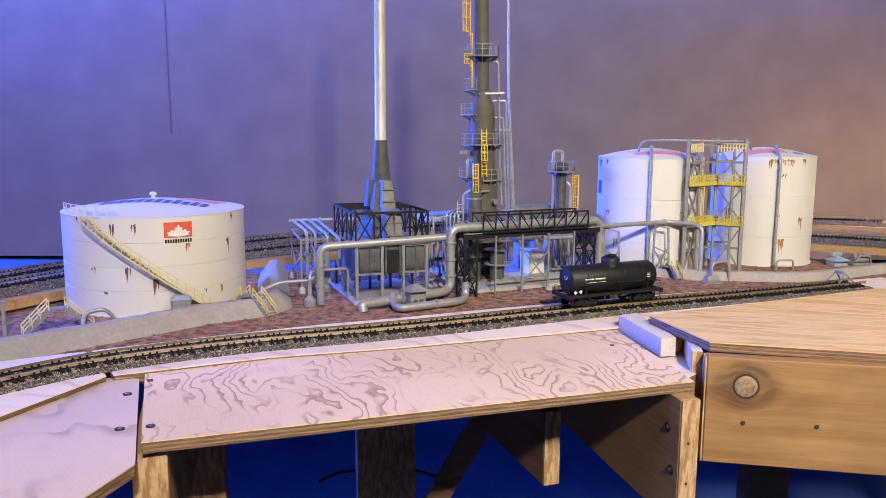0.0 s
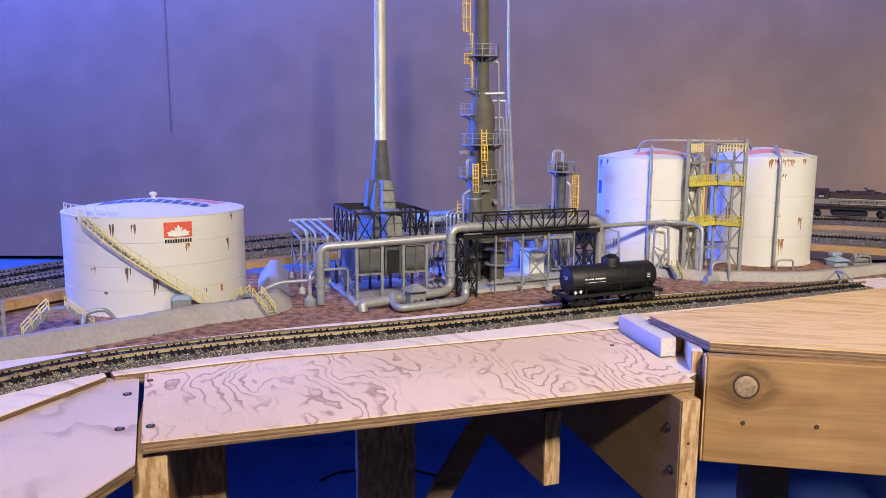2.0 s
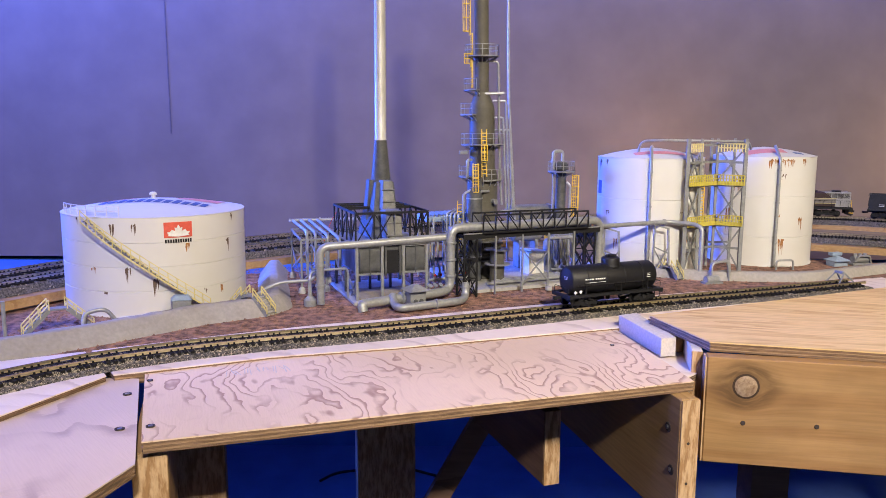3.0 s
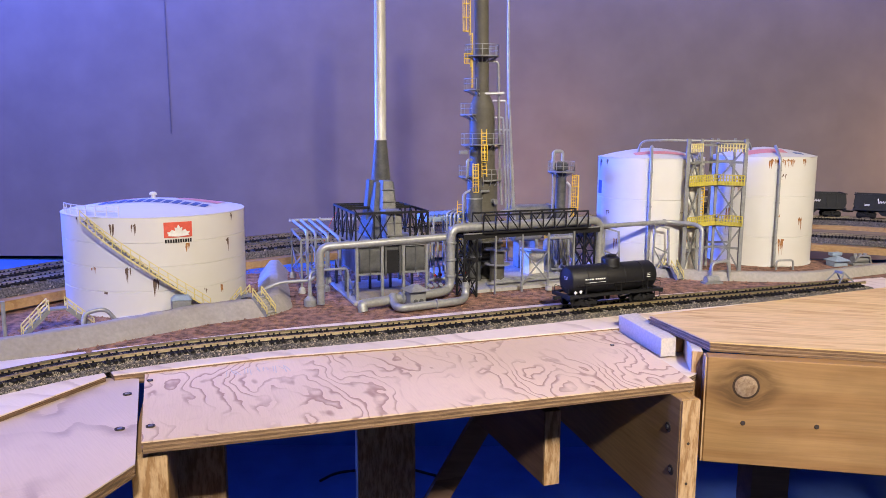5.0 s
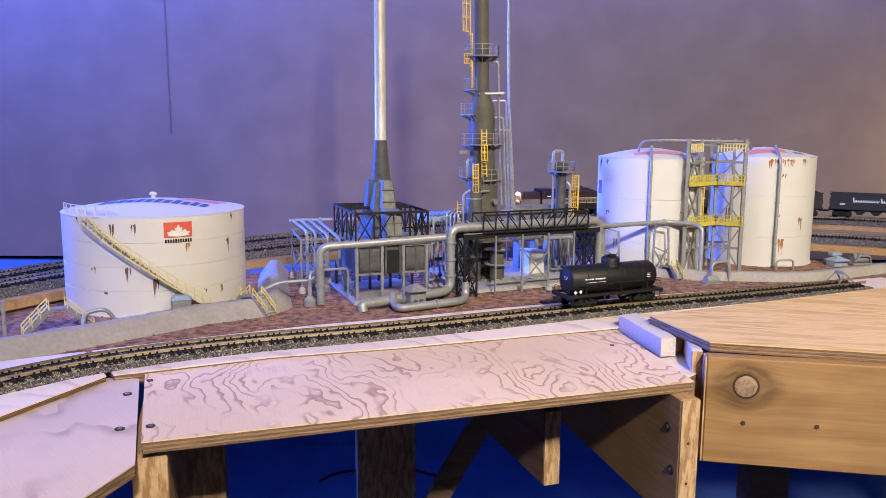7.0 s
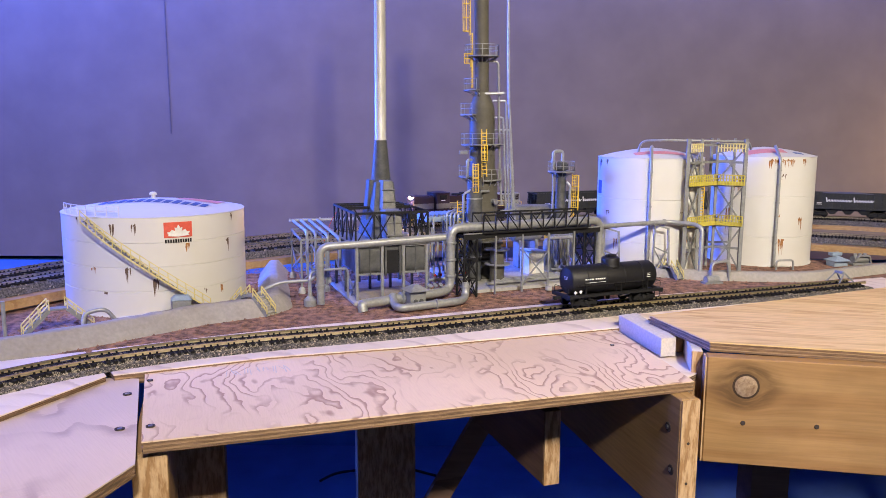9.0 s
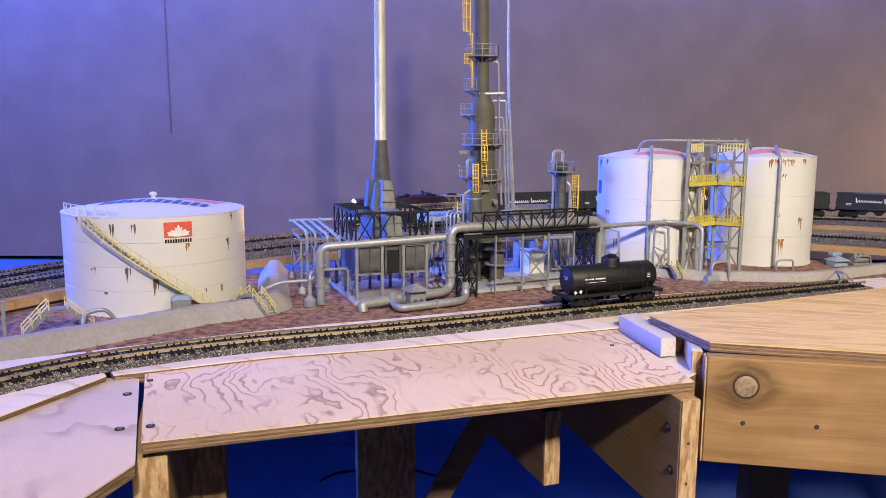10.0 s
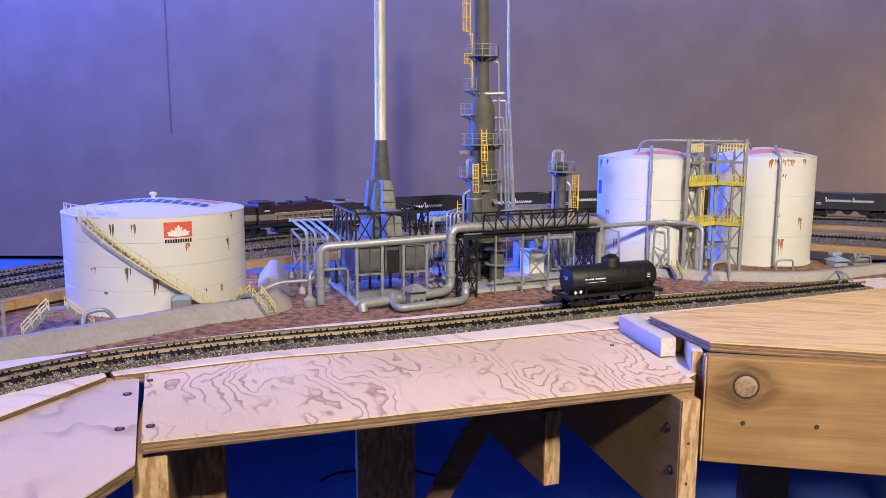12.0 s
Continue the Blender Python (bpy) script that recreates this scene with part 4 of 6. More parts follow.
for x0, x1 in ((0.003, 0.0235), (0.0500, 0.0695)):
    bm = tube([(x0, 0.0035, 0.0420), (x1, 0.0035, 0.0420)], 0.0085, 0, 24)
    for v in bm.verts:
        v.co.z = 0.0420 + (v.co.z - 0.0420) * 1.35
        v.co.y = 0.0035 + (v.co.y - 0.0035) * 0.25
    part("bulged_panel", bm, M["furnace"], F, "dark bulged steel panel")
    for z in (0.0285, 0.0560):
        part("panel_rail", beam((x0 - 0.0015, 0.0020, z), (x1 + 0.0015, 0.0020, z), 0.0018, 0.0018), M["grey"], F, smooth=0)
    part("panel_rib", beam(((x0 + x1) / 2, 0.0008, 0.0285), ((x0 + x1) / 2, 0.0008, 0.0560), 0.0010, 0.0010), M["furnace"], F, smooth=0)
part("burner_opening", block((0.0135, 0.002, 0.0225), (0.0365, 0.0036, 0.0400)), M["ink"], F, "black open burner door", smooth=0)
for x in (0.0290, 0.0440):
    part("door_jamb", beam((x, 0.0020, 0.0265), (x, 0.0020, 0.0560), 0.0022, 0.0022), M["furnace"], F, smooth=0)
part("deck", block((FW + 0.006, FD + 0.002, 0.0016), (FW / 2, FD / 2, 0.0575), bev=0.0004), M["grey"], F, "grey steel furnace deck")
for x in (0.013, 0.060):
    part("deck_hatch", block((0.018, 0.022, 0.0012), (x, 0.014, 0.0588), bev=0.0003), M["grey"], F)
# side bracing
for a, b in (((0, 0.002, 0.003), (0, 0.050, 0.0285)), ((0, 0.050, 0.003), (0, 0.096, 0.0285)), ((0.0005, 0.004, 0.0265), (0.0005, 0.028, 0.003))):
    part("brace", beam(a, b, 0.0014, 0.0014), M["grey"], F, smooth=0)
# cage
z0, z1 = 0.0584, 0.0885
corner = [(-0.001, 0.001), (FW + 0.001, 0.001), (FW + 0.001, FD - 0.001), (-0.001, FD - 0.001)]
for i in range(4):
    a, b = Vector((*corner[i], 0)), Vector((*corner[(i + 1) % 4], 0))
    part("cage_rail", beam(a + Vector((0, 0, z1)), b + Vector((0, 0, z1)), 0.0017, 0.0022), M["black"], F, smooth=0)
    n = 4 if i % 2 == 0 else 5
    for k in range(n):
        p, q = a.lerp(b, k / n), a.lerp(b, (k + 1) / n)
        if i == 0 and k == 2:
            continue
        part("cage_post", beam(p + Vector((0, 0, z0)), p + Vector((0, 0, z1)), 0.0016, 0.0016), M["black"], F, smooth=0)
        if i == 0:
            lo, hi = (p, q) if k % 2 == 0 else (q, p)
            part("cage_diagonal", beam(lo + Vector((0, 0, z0)), hi + Vector((0, 0, z1)), 0.0011, 0.0011), M["black"], F, smooth=0)
            part("cage_diagonal", beam(hi + Vector((0, 0, z0)), lo + Vector((0, 0, z1)), 0.0011, 0.0011), M["black"], F, smooth=0)
        else:
            lo, hi = (p, q) if k % 2 == 0 else (q, p)
            part("cage_diagonal", beam(lo + Vector((0, 0, z0)), hi + Vector((0, 0, z1)), 0.0012, 0.0012), M["black"], F, smooth=0)
for y in (0.058, 0.080):
    part("roof_beam", beam((0, y, z1 - 0.0004), (FW, y, z1 - 0.0004), 0.0024, 0.0030), M["black"], F, smooth=0)


SX, SY = 0.0420, 0.0640
part("convection_hood", taper(0.022, 0.052, 0.030, 0.086, 0.0583, 0.0330, 0.0520, 0.050, 0.078, 0.1150), M["furnace"], F, "tapered dark grey hood", smooth=0)
part("side_duct", taper(0.024, 0.034, 0.058, 0.074, 0.075, 0.0285, 0.0340, 0.060, 0.072, 0.1170), M["furnace"], F, smooth=0)
part("front_duct", taper(0.0305, 0.0465, 0.000, 0.020, 0.0583, 0.0305, 0.0465, 0.006, 0.026, 0.0900), M["duct"], F, "grey ribbed front duct", smooth=0)
part("upper_duct", taper(0.0335, 0.0475, 0.028, 0.048, 0.0885, 0.0375, 0.0475, 0.040, 0.056, 0.1170), M["duct"], F, "grey sloped upper duct", smooth=0)
for z, y, x in ((0.066, 0.0010, 0.0385), (0.078, 0.0035, 0.0385)):
    part("duct_rib", block((0.0172, 0.003, 0.0012), (x, y, z), bev=0.0003), M["duct"], F)
part("duct_rib", block((0.0010, 0.003, 0.028), (0.0385, 0.0018, 0.0735)), M["duct"], F)
for z, y in ((0.0965, 0.0310), (0.108, 0.0360)):
    part("duct_rib", block((0.0140, 0.003, 0.0012), (0.0415, y, z), bev=0.0003), M["duct"], F)
part("stack_cone", lathe([(0.0105, 0.1130), (0.0100, 0.118), (0.0064, 0.1560), (0.0062, 0.1575)], 32), M["furnace"], F, "dark grey tapered stack base", pose(SX, SY, 0))
part("stack_pipe", lathe([(0.0060, 0.1570), (0.0062, 0.1580), (0.0059, 0.1600), (0.0056, 0.5490), (0.0064, 0.5495), (0.0064, 0.5550), (0.0050, 0.5550), (0.0050, 0.5350), (0, 0.5350)], 32), M["stack"], F, "tall polished silver stack", pose(SX, SY, 0))

# ---- main column
C1 = thing("distillation_column", "tall olive-grey distillation column with ring platforms and yellow ladders", "column", 0.0440, 0.885, 0)
C1.matrix_world = pose(0.0455, 0.885, 0, 0, -1.0, 0)
part("skirt", lathe([(0.0195, 0.003), (0.0195, 0.006), (0.0172, 0.007), (0.0172, 0.045), (0.0185, 0.046), (0.0185, 0.048), (0.0168, 0.049), (0.0168, 0.060)], 40), M["column"], C1)
part("lower_shell", lathe([(0.0168, 0.060), (0.0168, 0.118), (0.0150, 0.125)], 40), M["column"], C1)
part("middle_shell", lathe([(0.0150, 0.124), (0.0140, 0.128), (0.0138, 0.190), (0.0134, 0.194), (0.0112, 0.200), (0.0082, 0.207), (0.0078, 0.209)], 40), M["column"], C1)
part("upper_shell", lathe([(0.0078, 0.207), (0.0076, 0.360), (0.0072, 0.530), (0.004, 0.537), (0, 0.538)], 40), M["column"], C1)
for r, z in ((0.0142, 0.1755), (0.0142, 0.140), (0.0173, 0.090), (0.0080, 0.235)):
    part("weld_band", lathe([(r, z), (r, z + 0.0009)], 40), M["column"], C1)


def ring_platform(ob, r0, r1, z, a0=0, a1=360, rail=0.0115, mat_rail="grey", cx=0.0, cy=0.0):
    n = max(6, int(abs(a1 - a0) / 15))
    bm = bmesh.new()
    ang = [radians(a0 + (a1 - a0) * k / n) for k in range(n + 1)]
    rows = []
    for zz in (z, z - 0.0012):
        for r in (r0, r1):
            rows.append([bm.verts.new((cx + r * math.cos(a), cy + r * math.sin(a), zz)) for a in ang])
    for i, j in ((0, 1), (2, 3), (1, 3), (0, 2)):
        for k in range(n):
            bm.faces.new((rows[i][k], rows[i][k + 1], rows[j][k + 1], rows[j][k]))
    for k in (0, n):
        bm.faces.new((rows[0][k], rows[1][k], rows[3][k], rows[2][k]))
    pf = part("platform", bm, M["grey"], ob, "grey grated ring platform", smooth=0)
    br = bmesh.new()
    for a in ang[::2]:
        beam((cx + r1 * 0.96 * math.cos(a), cy + r1 * 0.96 * math.sin(a), z - 0.001), (cx + r0 * math.cos(a), cy + r0 * math.sin(a), z - 0.007), 0.0008, 0.0008, br)
    part("bracket", br, M["grey"], pf, smooth=0)
    if rail:
        bm = bmesh.new()
        pts = [(cx + (r1 - 0.0004) * math.cos(a), cy + (r1 - 0.0004) * math.sin(a), z) for a in ang]
        for f in (0.55, 1.0):
            for p, q in zip(pts, pts[1:]):
                beam((p[0], p[1], z + rail * f), (q[0], q[1], z + rail * f), 0.0006, 0.0006, bm)
        for p in pts[::2]:
            beam(p, (p[0], p[1], z + rail), 0.0007, 0.0007, bm)
        part("platform_rail", bm, M[mat_rail], pf, smooth=0)
    return pf


ring_platform(C1, 0.0138, 0.0235, 0.1530)
ring_platform(C1, 0.0077, 0.0185, 0.2480)
ring_platform(C1, 0.0082, 0.0200, 0.2120, 150, 250)
ring_platform(C1, 0.0136, 0.0240, 0.1855, 160, 240)
ring_platform(C1, 0.0165, 0.0265, 0.1180, 165, 225)
ring_platform(C1, 0.0166, 0.0225, 0.1140, 270, 345)
ring_platform(C1, 0.0172, 0.0220, 0.0460, 0, 360, 0)
ring_platform(C1, 0.0172, 0.0230, 0.0250, 200, 340, 0.008)


def ladder(ob, x, y, z0, z1, w=0.0052, cage=False, face=-90):
    """A yellow ladder; its hoops stand off toward the angle face."""
    dx, dy = math.cos(radians(face + 90)) * w / 2, math.sin(radians(face + 90)) * w / 2
    bm = bmesh.new()
    for s in (-1, 1):
        beam((x + dx * s, y + dy * s, z0), (x + dx * s, y + dy * s, z1), 0.0009, 0.0009, bm)
    n = int((z1 - z0) / 0.0038)
    for k in range(1, n):
        z = z0 + (z1 - z0) * k / n
        beam((x - dx, y - dy, z), (x + dx, y + dy, z), 0.0008, 0.0008, bm)
    l = part("ladder", bm, M["yellow"], ob, "safety yellow ladder", smooth=0)
    if cage:
        bm = bmesh.new()
        ox, oy = math.cos(radians(face)), math.sin(radians(face))
        d = 0.0075
        hoops = max(2, int((z1 - z0) / 0.014))
        for k in range(hoops + 1):
            z = z0 + 0.004 + (z1 - z0 - 0.005) * k / hoops
            ring = [(x + dx, y + dy, z), (x + dx * 1.2 + ox * d * 0.6, y + dy * 1.2 + oy * d * 0.6, z), (x + ox * d, y + oy * d, z), (x - dx * 1.2 + ox * d * 0.6, y - dy * 1.2 + oy * d * 0.6, z), (x - dx, y - dy, z)]
            for a, b in zip(ring, ring[1:]):
                beam(a, b, 0.0011, 0.0008, bm)
        for q in ((dx * 1.2 + ox * d * 0.6, dy * 1.2 + oy * d * 0.6), (ox * d, oy * d), (-dx * 1.2 + ox * d * 0.6, -dy * 1.2 + oy * d * 0.6)):
            beam((x + q[0], y + q[1], z0 + 0.004), (x + q[0], y + q[1], z1 - 0.001), 0.0008, 0.0008, bm)
        part("ladder_cage", bm, M["yellow"], l, smooth=0)
    return l


ladder(C1, -0.0130, -0.004, 0.2700, 0.3900, cage=True, face=195)
ladder(C1, -0.0110, -0.004, 0.2140, 0.2720, face=195)
ladder(C1, -0.0120, -0.006, 0.2360, 0.2510, cage=True, face=195)
ladder(C1, 0.0010, -0.0255, 0.1180, 0.1690)
ladder(C1, 0.0010, -0.0255, 0.1320, 0.1530, cage=True)
ladder(C1, -0.0085, -0.0250, 0.0980, 0.1330, cage=True)
ladder(C1, -0.0060, -0.0200, 0.0600, 0.0990)
part("top_nozzle_pipe", tube([(-0.004, -0.006, 0.2075), (0.0240, -0.006, 0.2075)], 0.0017, 0), M["pipe"], C1, "silver cross pipe")
part("overhead_pipe", tube([(0.006, 0.0, 0.2420), (0.0180, 0.0, 0.2420), (0.0195, 0.0, 0.120), (0.0215, 0.0, 0.085)], 0.0013, 0.004), M["pipe"], C1)
part("riser_pipe", tube([(0.0285, 0.010, 0.525), (0.0305, 0.010, 0.200), (0.0360, 0.010, 0.085), (0.0360, 0.004, 0.078), (0.020, -0.002, 0.078)], 0.0015, 0.004), M["pipe"], C1, "long silver riser pipe")
for k, (x, zt) in enumerate(((0.0235, 0.182), (0.0270, 0.200), (0.0310, 0.168))):
    part("riser_pipe", tube([(0.012, 0.004, zt), (x, 0.004 + k * 0.002, zt), (x + 0.0030, 0.004 + k * 0.002, 0.080)], 0.0012, 0.003), M["pipe"], C1)
part("instrument_box", block((0.010, 0.009, 0.004), (-0.021, -0.006, 0.1440), bev=0.0008), M["grey"], C1)
part("side_nozzle", tube([(-0.012, -0.012, 0.136), (-0.017, -0.016, 0.136), (-0.017, -0.016, 0.118)], 0.0016, 0.003), M["pipe"], C1)
part("side_nozzle", tube([(0.006, -0.016, 0.1020), (-0.004, -0.026, 0.1020), (-0.006, -0.026, 0.062)], 0.0014, 0.003), M["pipe"], C1)
part("manway", tube([(0.010, -0.012, 0.090), (0.014, -0.018, 0.090)], 0.003, 0, 16), M["grey"], C1)

# second drum beside the column
D1 = thing("process_drum", "short dark blue-grey process drum against the column", "drum", 0.0340, 0.862, 0)
part("shell", lathe([(0.0085, 0.003), (0.0085, 0.100), (0.006, 0.106), (0, 0.108)], 32), M["furnace"], D1)
for z in (0.03, 0.062, 0.094):
    part("band", lathe([(0.0090, z), (0.0090, z + 0.0014)], 32), M["grey"], D1)
part("overflow_pipe", tube([(-0.004, -0.004, 0.104), (-0.012, -0.007, 0.100), (-0.0125, -0.007, 0.02)], 0.0012, 0.003), M["pipe"], D1)

for x, y, r, h in ((0.0590, 0.850, 0.0080, 0.036), (0.0265, 0.872, 0.0070, 0.050)):
    ob = thing("process_drum", "squat dark drum with a rimmed top at the column's foot", "drum", x, y, 0.004, group="foot drums")
    part("shell", lathe([(r, 0), (r, h), (0, h)], 28), M["column"], ob)
    for z in (h * 0.55, h):
        part("rim_plate", lathe([(r * 0.9, z), (r * 1.75, z), (r * 1.75, z + 0.0010), (r * 0.9, z + 0.0010)], 24), M["grey"], ob, "grey rim plate")
    part("neck", lathe([(r * 0.55, h), (r * 0.55, h + 0.006), (r * 0.8, h + 0.0065), (r * 0.8, h + 0.008), (0, h + 0.008)], 20), M["column"], ob)

# ---- small column
C2 = thing("process_column", "slim dark grey process column with a railed top platform", "column", 0.1440, 0.970, 0)
part("skirt", lathe([(0.0125, 0.003), (0.0115, 0.005), (0.0115, 0.036), (0.0075, 0.042)], 32), M["column"], C2)
part("shell", lathe([(0.0072, 0.040), (0.0062, 0.042), (0.0062, 0.120), (0.0085, 0.1205), (0.0085, 0.127), (0.006, 0.1300), (0, 0.1312)], 32), M["furnace"], C2)
ring_platform(C2, 0.0068, 0.0165, 0.1190)
ring_platform(C2, 0.0075, 0.0160, 0.0420, 0, 360, 0)
part("vent_pipe", tube([(-0.0105, -0.004, 0.120), (-0.0105, -0.004, 0.1430), (0.001, -0.001, 0.1430), (0.001, -0.001, 0.128)], 0.0021, 0.004), M["pipe"], C2)
part("down_pipe", tube([(-0.010, -0.003, 0.118), (-0.010, -0.003, 0.01)], 0.0013, 0), M["pipe"], C2)
part("down_pipe", tube([(0.006, -0.006, 0.106), (0.010, -0.008, 0.102), (0.010, -0.008, 0.004)], 0.0016, 0.003), M["pipe"], C2)
ladder(C2, 0.0155, -0.004, 0.0580, 0.1150, w=0.006, cage=True, face=-60)
ladder(C2, -0.0160, -0.004, 0.0060, 0.0420, w=0.005)

structure("pad", slab([(0.034, 0.806), (0.150, 0.858), (0.200, 0.985), (0.060, 0.985), (-0.018, 0.935)], 0.0005, 0.0040), M["pad"], "pale concrete pad under the columns", "pad")

# ---- pipe bridge
B = thing("pipe_bridge", "black steel truss pipe bridge on two lattice towers", "pipe bridge", 0.0135, 0.790, 0, 24.5)
BL = 0.168


def lattice_tower(ob, x, w, d, h, n):
    for i in (-1, 1):
        for j in (-1, 1):
            part("tower_post", beam((x + i * w / 2, j * d / 2, 0), (x + i * w / 2, j * d / 2, h), 0.0017, 0.0017), M["black"], ob, smooth=0)
    for k in range(n):
        za, zb = h * k / n, h * (k + 1) / n
        for j in (-1, 1):
            part("tower_brace", beam((x - w / 2, j * d / 2, za), (x + w / 2, j * d / 2, zb), 0.0011, 0.0011), M["black"], ob, smooth=0)
            part("tower_brace", beam((x + w / 2, j * d / 2, za), (x - w / 2, j * d / 2, zb), 0.0011, 0.0011), M["black"], ob, smooth=0)
            part("tower_strut", beam((x - w / 2, j * d / 2, zb), (x + w / 2, j * d / 2, zb), 0.0011, 0.0011), M["black"], ob, smooth=0)
        for i in (-1, 1):
            part("tower_brace", beam((x + i * w / 2, -d / 2, za), (x + i * w / 2, d / 2, zb), 0.0011, 0.0011), M["black"], ob, smooth=0)


lattice_tower(B, 0.012, 0.014, 0.017, 0.060, 3)
lattice_tower(B, BL - 0.013, 0.014, 0.017, 0.060, 3)
for y in (-0.0085, 0.0085):
    part("girder", beam((0.004, y, 0.0625), (BL, y, 0.0625), 0.0022, 0.0048), M["black"], B, smooth=0)
    part("girder_flange", beam((0.004, y - 0.0006, 0.0655), (BL, y - 0.0006, 0.0655), 0.0030, 0.0010), M["grey"], B, smooth=0)
for k in range(9):
    x = 0.006 + (BL - 0.008) * k / 8
    part("cross_beam", beam((x, -0.0095, 0.0622), (x, 0.0095, 0.0622), 0.0018, 0.0026), M["black"], B, smooth=0)
x0, x1 = 0.024, 0.150
for y in (-0.0125, 0.0125):
    top = 0.0838
    part("top_chord", beam((x0, y, top), (x1, y, top), 0.0016, 0.0016), M["black"], B, smooth=0)
    part("low_chord", beam((x0, y, 0.0662), (x1, y, 0.0662), 0.0016, 0.0016), M["black"], B, smooth=0)
    n = 9
    for k in range(n + 1):
        x = x0 + (x1 - x0) * k / n
        part("truss_post", beam((x, y, 0.0662), (x, y, top), 0.0012, 0.0012), M["black"], B, smooth=0)
        if k < n:
            xa, xb = (x, x + (x1 - x0) / n)
            lo, hi = (xa, xb) if k < n / 2 else (xb, xa)
            part("truss_diagonal", beam((lo, y, top), (hi, y, 0.0662), 0.0010, 0.0010), M["black"], B, smooth=0)
for k in range(4):
    x = x0 + (x1 - x0) * (k + 0.5) / 4
    part("grey_bent", beam((x, -0.010, 0.002), (x, -0.010, 0.062), 0.0018, 0.0018), M["grey"], B, smooth=0)
for a, b in (((0.072, -0.010, 0.01), (0.104, -0.010, 0.045)), ((0.104, -0.010, 0.01), (0.072, -0.010, 0.045))):
    part("grey_brace", beam(a, b, 0.0013, 0.0013), M["grey"], B, smooth=0)
part("bent_foot", block((0.006, 0.006, 0.005), (0.103, -0.012, 0.003), bev=0.001), M["pad"], B)

P3 = lambda x, y, z: tuple(B.matrix_world @ Vector((x, y, z)))
pipe_run("main_pipe", "thick silver process pipe over the bridge and down to the yard", [(-0.074, 0.722, 0.000), (-0.076, 0.7235, 0.0070), (-0.002, 0.771, 0.0090), P3(-0.0085, -0.004, 0.0110), P3(-0.0085, -0.004, 0.0715), P3(BL + 0.006, 0.0, 0.0715), P3(BL + 0.006, 0.0, 0.004)], 0.0046, 0.011, seg=20,
         flanges=[(P3(-0.0085, -0.004, z), (0, 0, 1)) for z in (0.024, 0.040, 0.057)] + [(P3(x, 0, 0.0715), P3(1, 0, 0.0715 - 0.0) and tuple(Vector(P3(1, 0, 0)) - Vector(P3(0, 0, 0)))) for x in (0.012, 0.158)] + [((-0.040, 0.7466, 0.008), (0.84, 0.54, 0))])
pipe_run("transfer_pipe", "silver pipe along the furnace front and down beside the rack", [(-0.1175, 0.7460, 0.002), (-0.1175, 0.7460, 0.0575), P3(-0.006, 0.0, 0.0625)], 0.0039, 0.009, seg=16,
         flanges=[((-0.1175, 0.746, 0.020), (0, 0, 1)), ((-0.1175, 0.746, 0.040), (0, 0, 1)), ((-0.085, 0.758, 0.0583), (0.93, 0.37, 0.03))])
pipe_run("drain_pipe", "thick grey drain pipe beside the siding with an upturned end", [(-0.048, 0.741, 0.012), (-0.046, 0.731, 0.0055), (-0.040, 0.716, 0.0050), (0.018, 0.748, 0.0055), (0.0225, 0.764, 0.0060), (0.0225, 0.766, 0.020)], 0.0038, 0.009, seg=16,
         flanges=[((0.0225, 0.7658, 0.0155), (0, 0, 1)), ((-0.006, 0.7345, 0.0052), (0.87, 0.49, 0))])
V = thing("valve_house", "small grey valve box with a pyramid roof on the pipe", "valve box", -0.0260, 0.7440, 0.002, 28)
part("body", block((0.0165, 0.0120, 0.0145), (0, 0, 0.0072), bev=0.0006), M["grey"], V)
part("roof", lathe([(0.0145, 0.0144), (0.0150, 0.0150), (0.0028, 0.0205), (0, 0.0208)], 4), M["pipe"], V, m=pose(0, 0, 0, 0, 0, 45), smooth=0)
for x in (-0.003, 0.003):
    part("round_vent", lathe([(0.0022, 0), (0.0022, 0.0006), (0.0012, 0.0008), (0, 0.0008)], 16), M["furnace"], V, m=pose(x, -0.006, 0.0048, 90))
V2 = thing("valve_set", "cluster of small silver valves on the main pipe", "valve", -0.0065, 0.7705, 0.0130, 28)
for k in range(3):
    x = -0.008 + 0.006 * k
    part("valve_wheel", lathe([(0.0026, 0), (0.0026, 0.0006), (0.0008, 0.0006), (0.0008, 0.0)], 16), M["pipe"], V2, m=pose(x, -0.002, 0.0035, 35, 10 * k))
    part("valve_stem", tube([(x, 0, 0), (x, -0.002, 0.004)], 0.0008), M["pipe"], V2)

# ---- left pipe rack
R = thing("pipe_rack", "grey pipe rack on slender braced posts with four pipes", "pipe rack")
posts = [(-0.172, 0.890), (-0.152, 0.905), (-0.146, 0.805), (-0.122, 0.815), (-0.126, 0.860)]
for x, y in posts:
    part("rack_post", beam((x, y, 0.004), (x, y, 0.056), 0.0019, 0.0019), M["grey"], R, smooth=0)
    part("post_footing", lathe([(0.0040, 0), (0.0032, 0.005), (0.0018, 0.0065)], 10), M["pad"], R, m=pose(x, y, 0))
for i, j in ((0, 1), (2, 3), (0, 2), (1, 3), (3, 4)):
    a, b = posts[i], posts[j]
    part("rack_beam", beam((*a, 0.0555), (*b, 0.0555), 0.0018, 0.0018), M["grey"], R, smooth=0)
    part("rack_brace", beam((*a, 0.012), (*b, 0.036), 0.0012, 0.0012), M["grey"], R, smooth=0)
    part("rack_brace", beam((*a, 0.036), (*b, 0.012), 0.0012, 0.0012), M["grey"], R, smooth=0)
starts = [(-0.182 + 0.0095 * k, 0.950 + 0.003 * k) for k in range(4)]
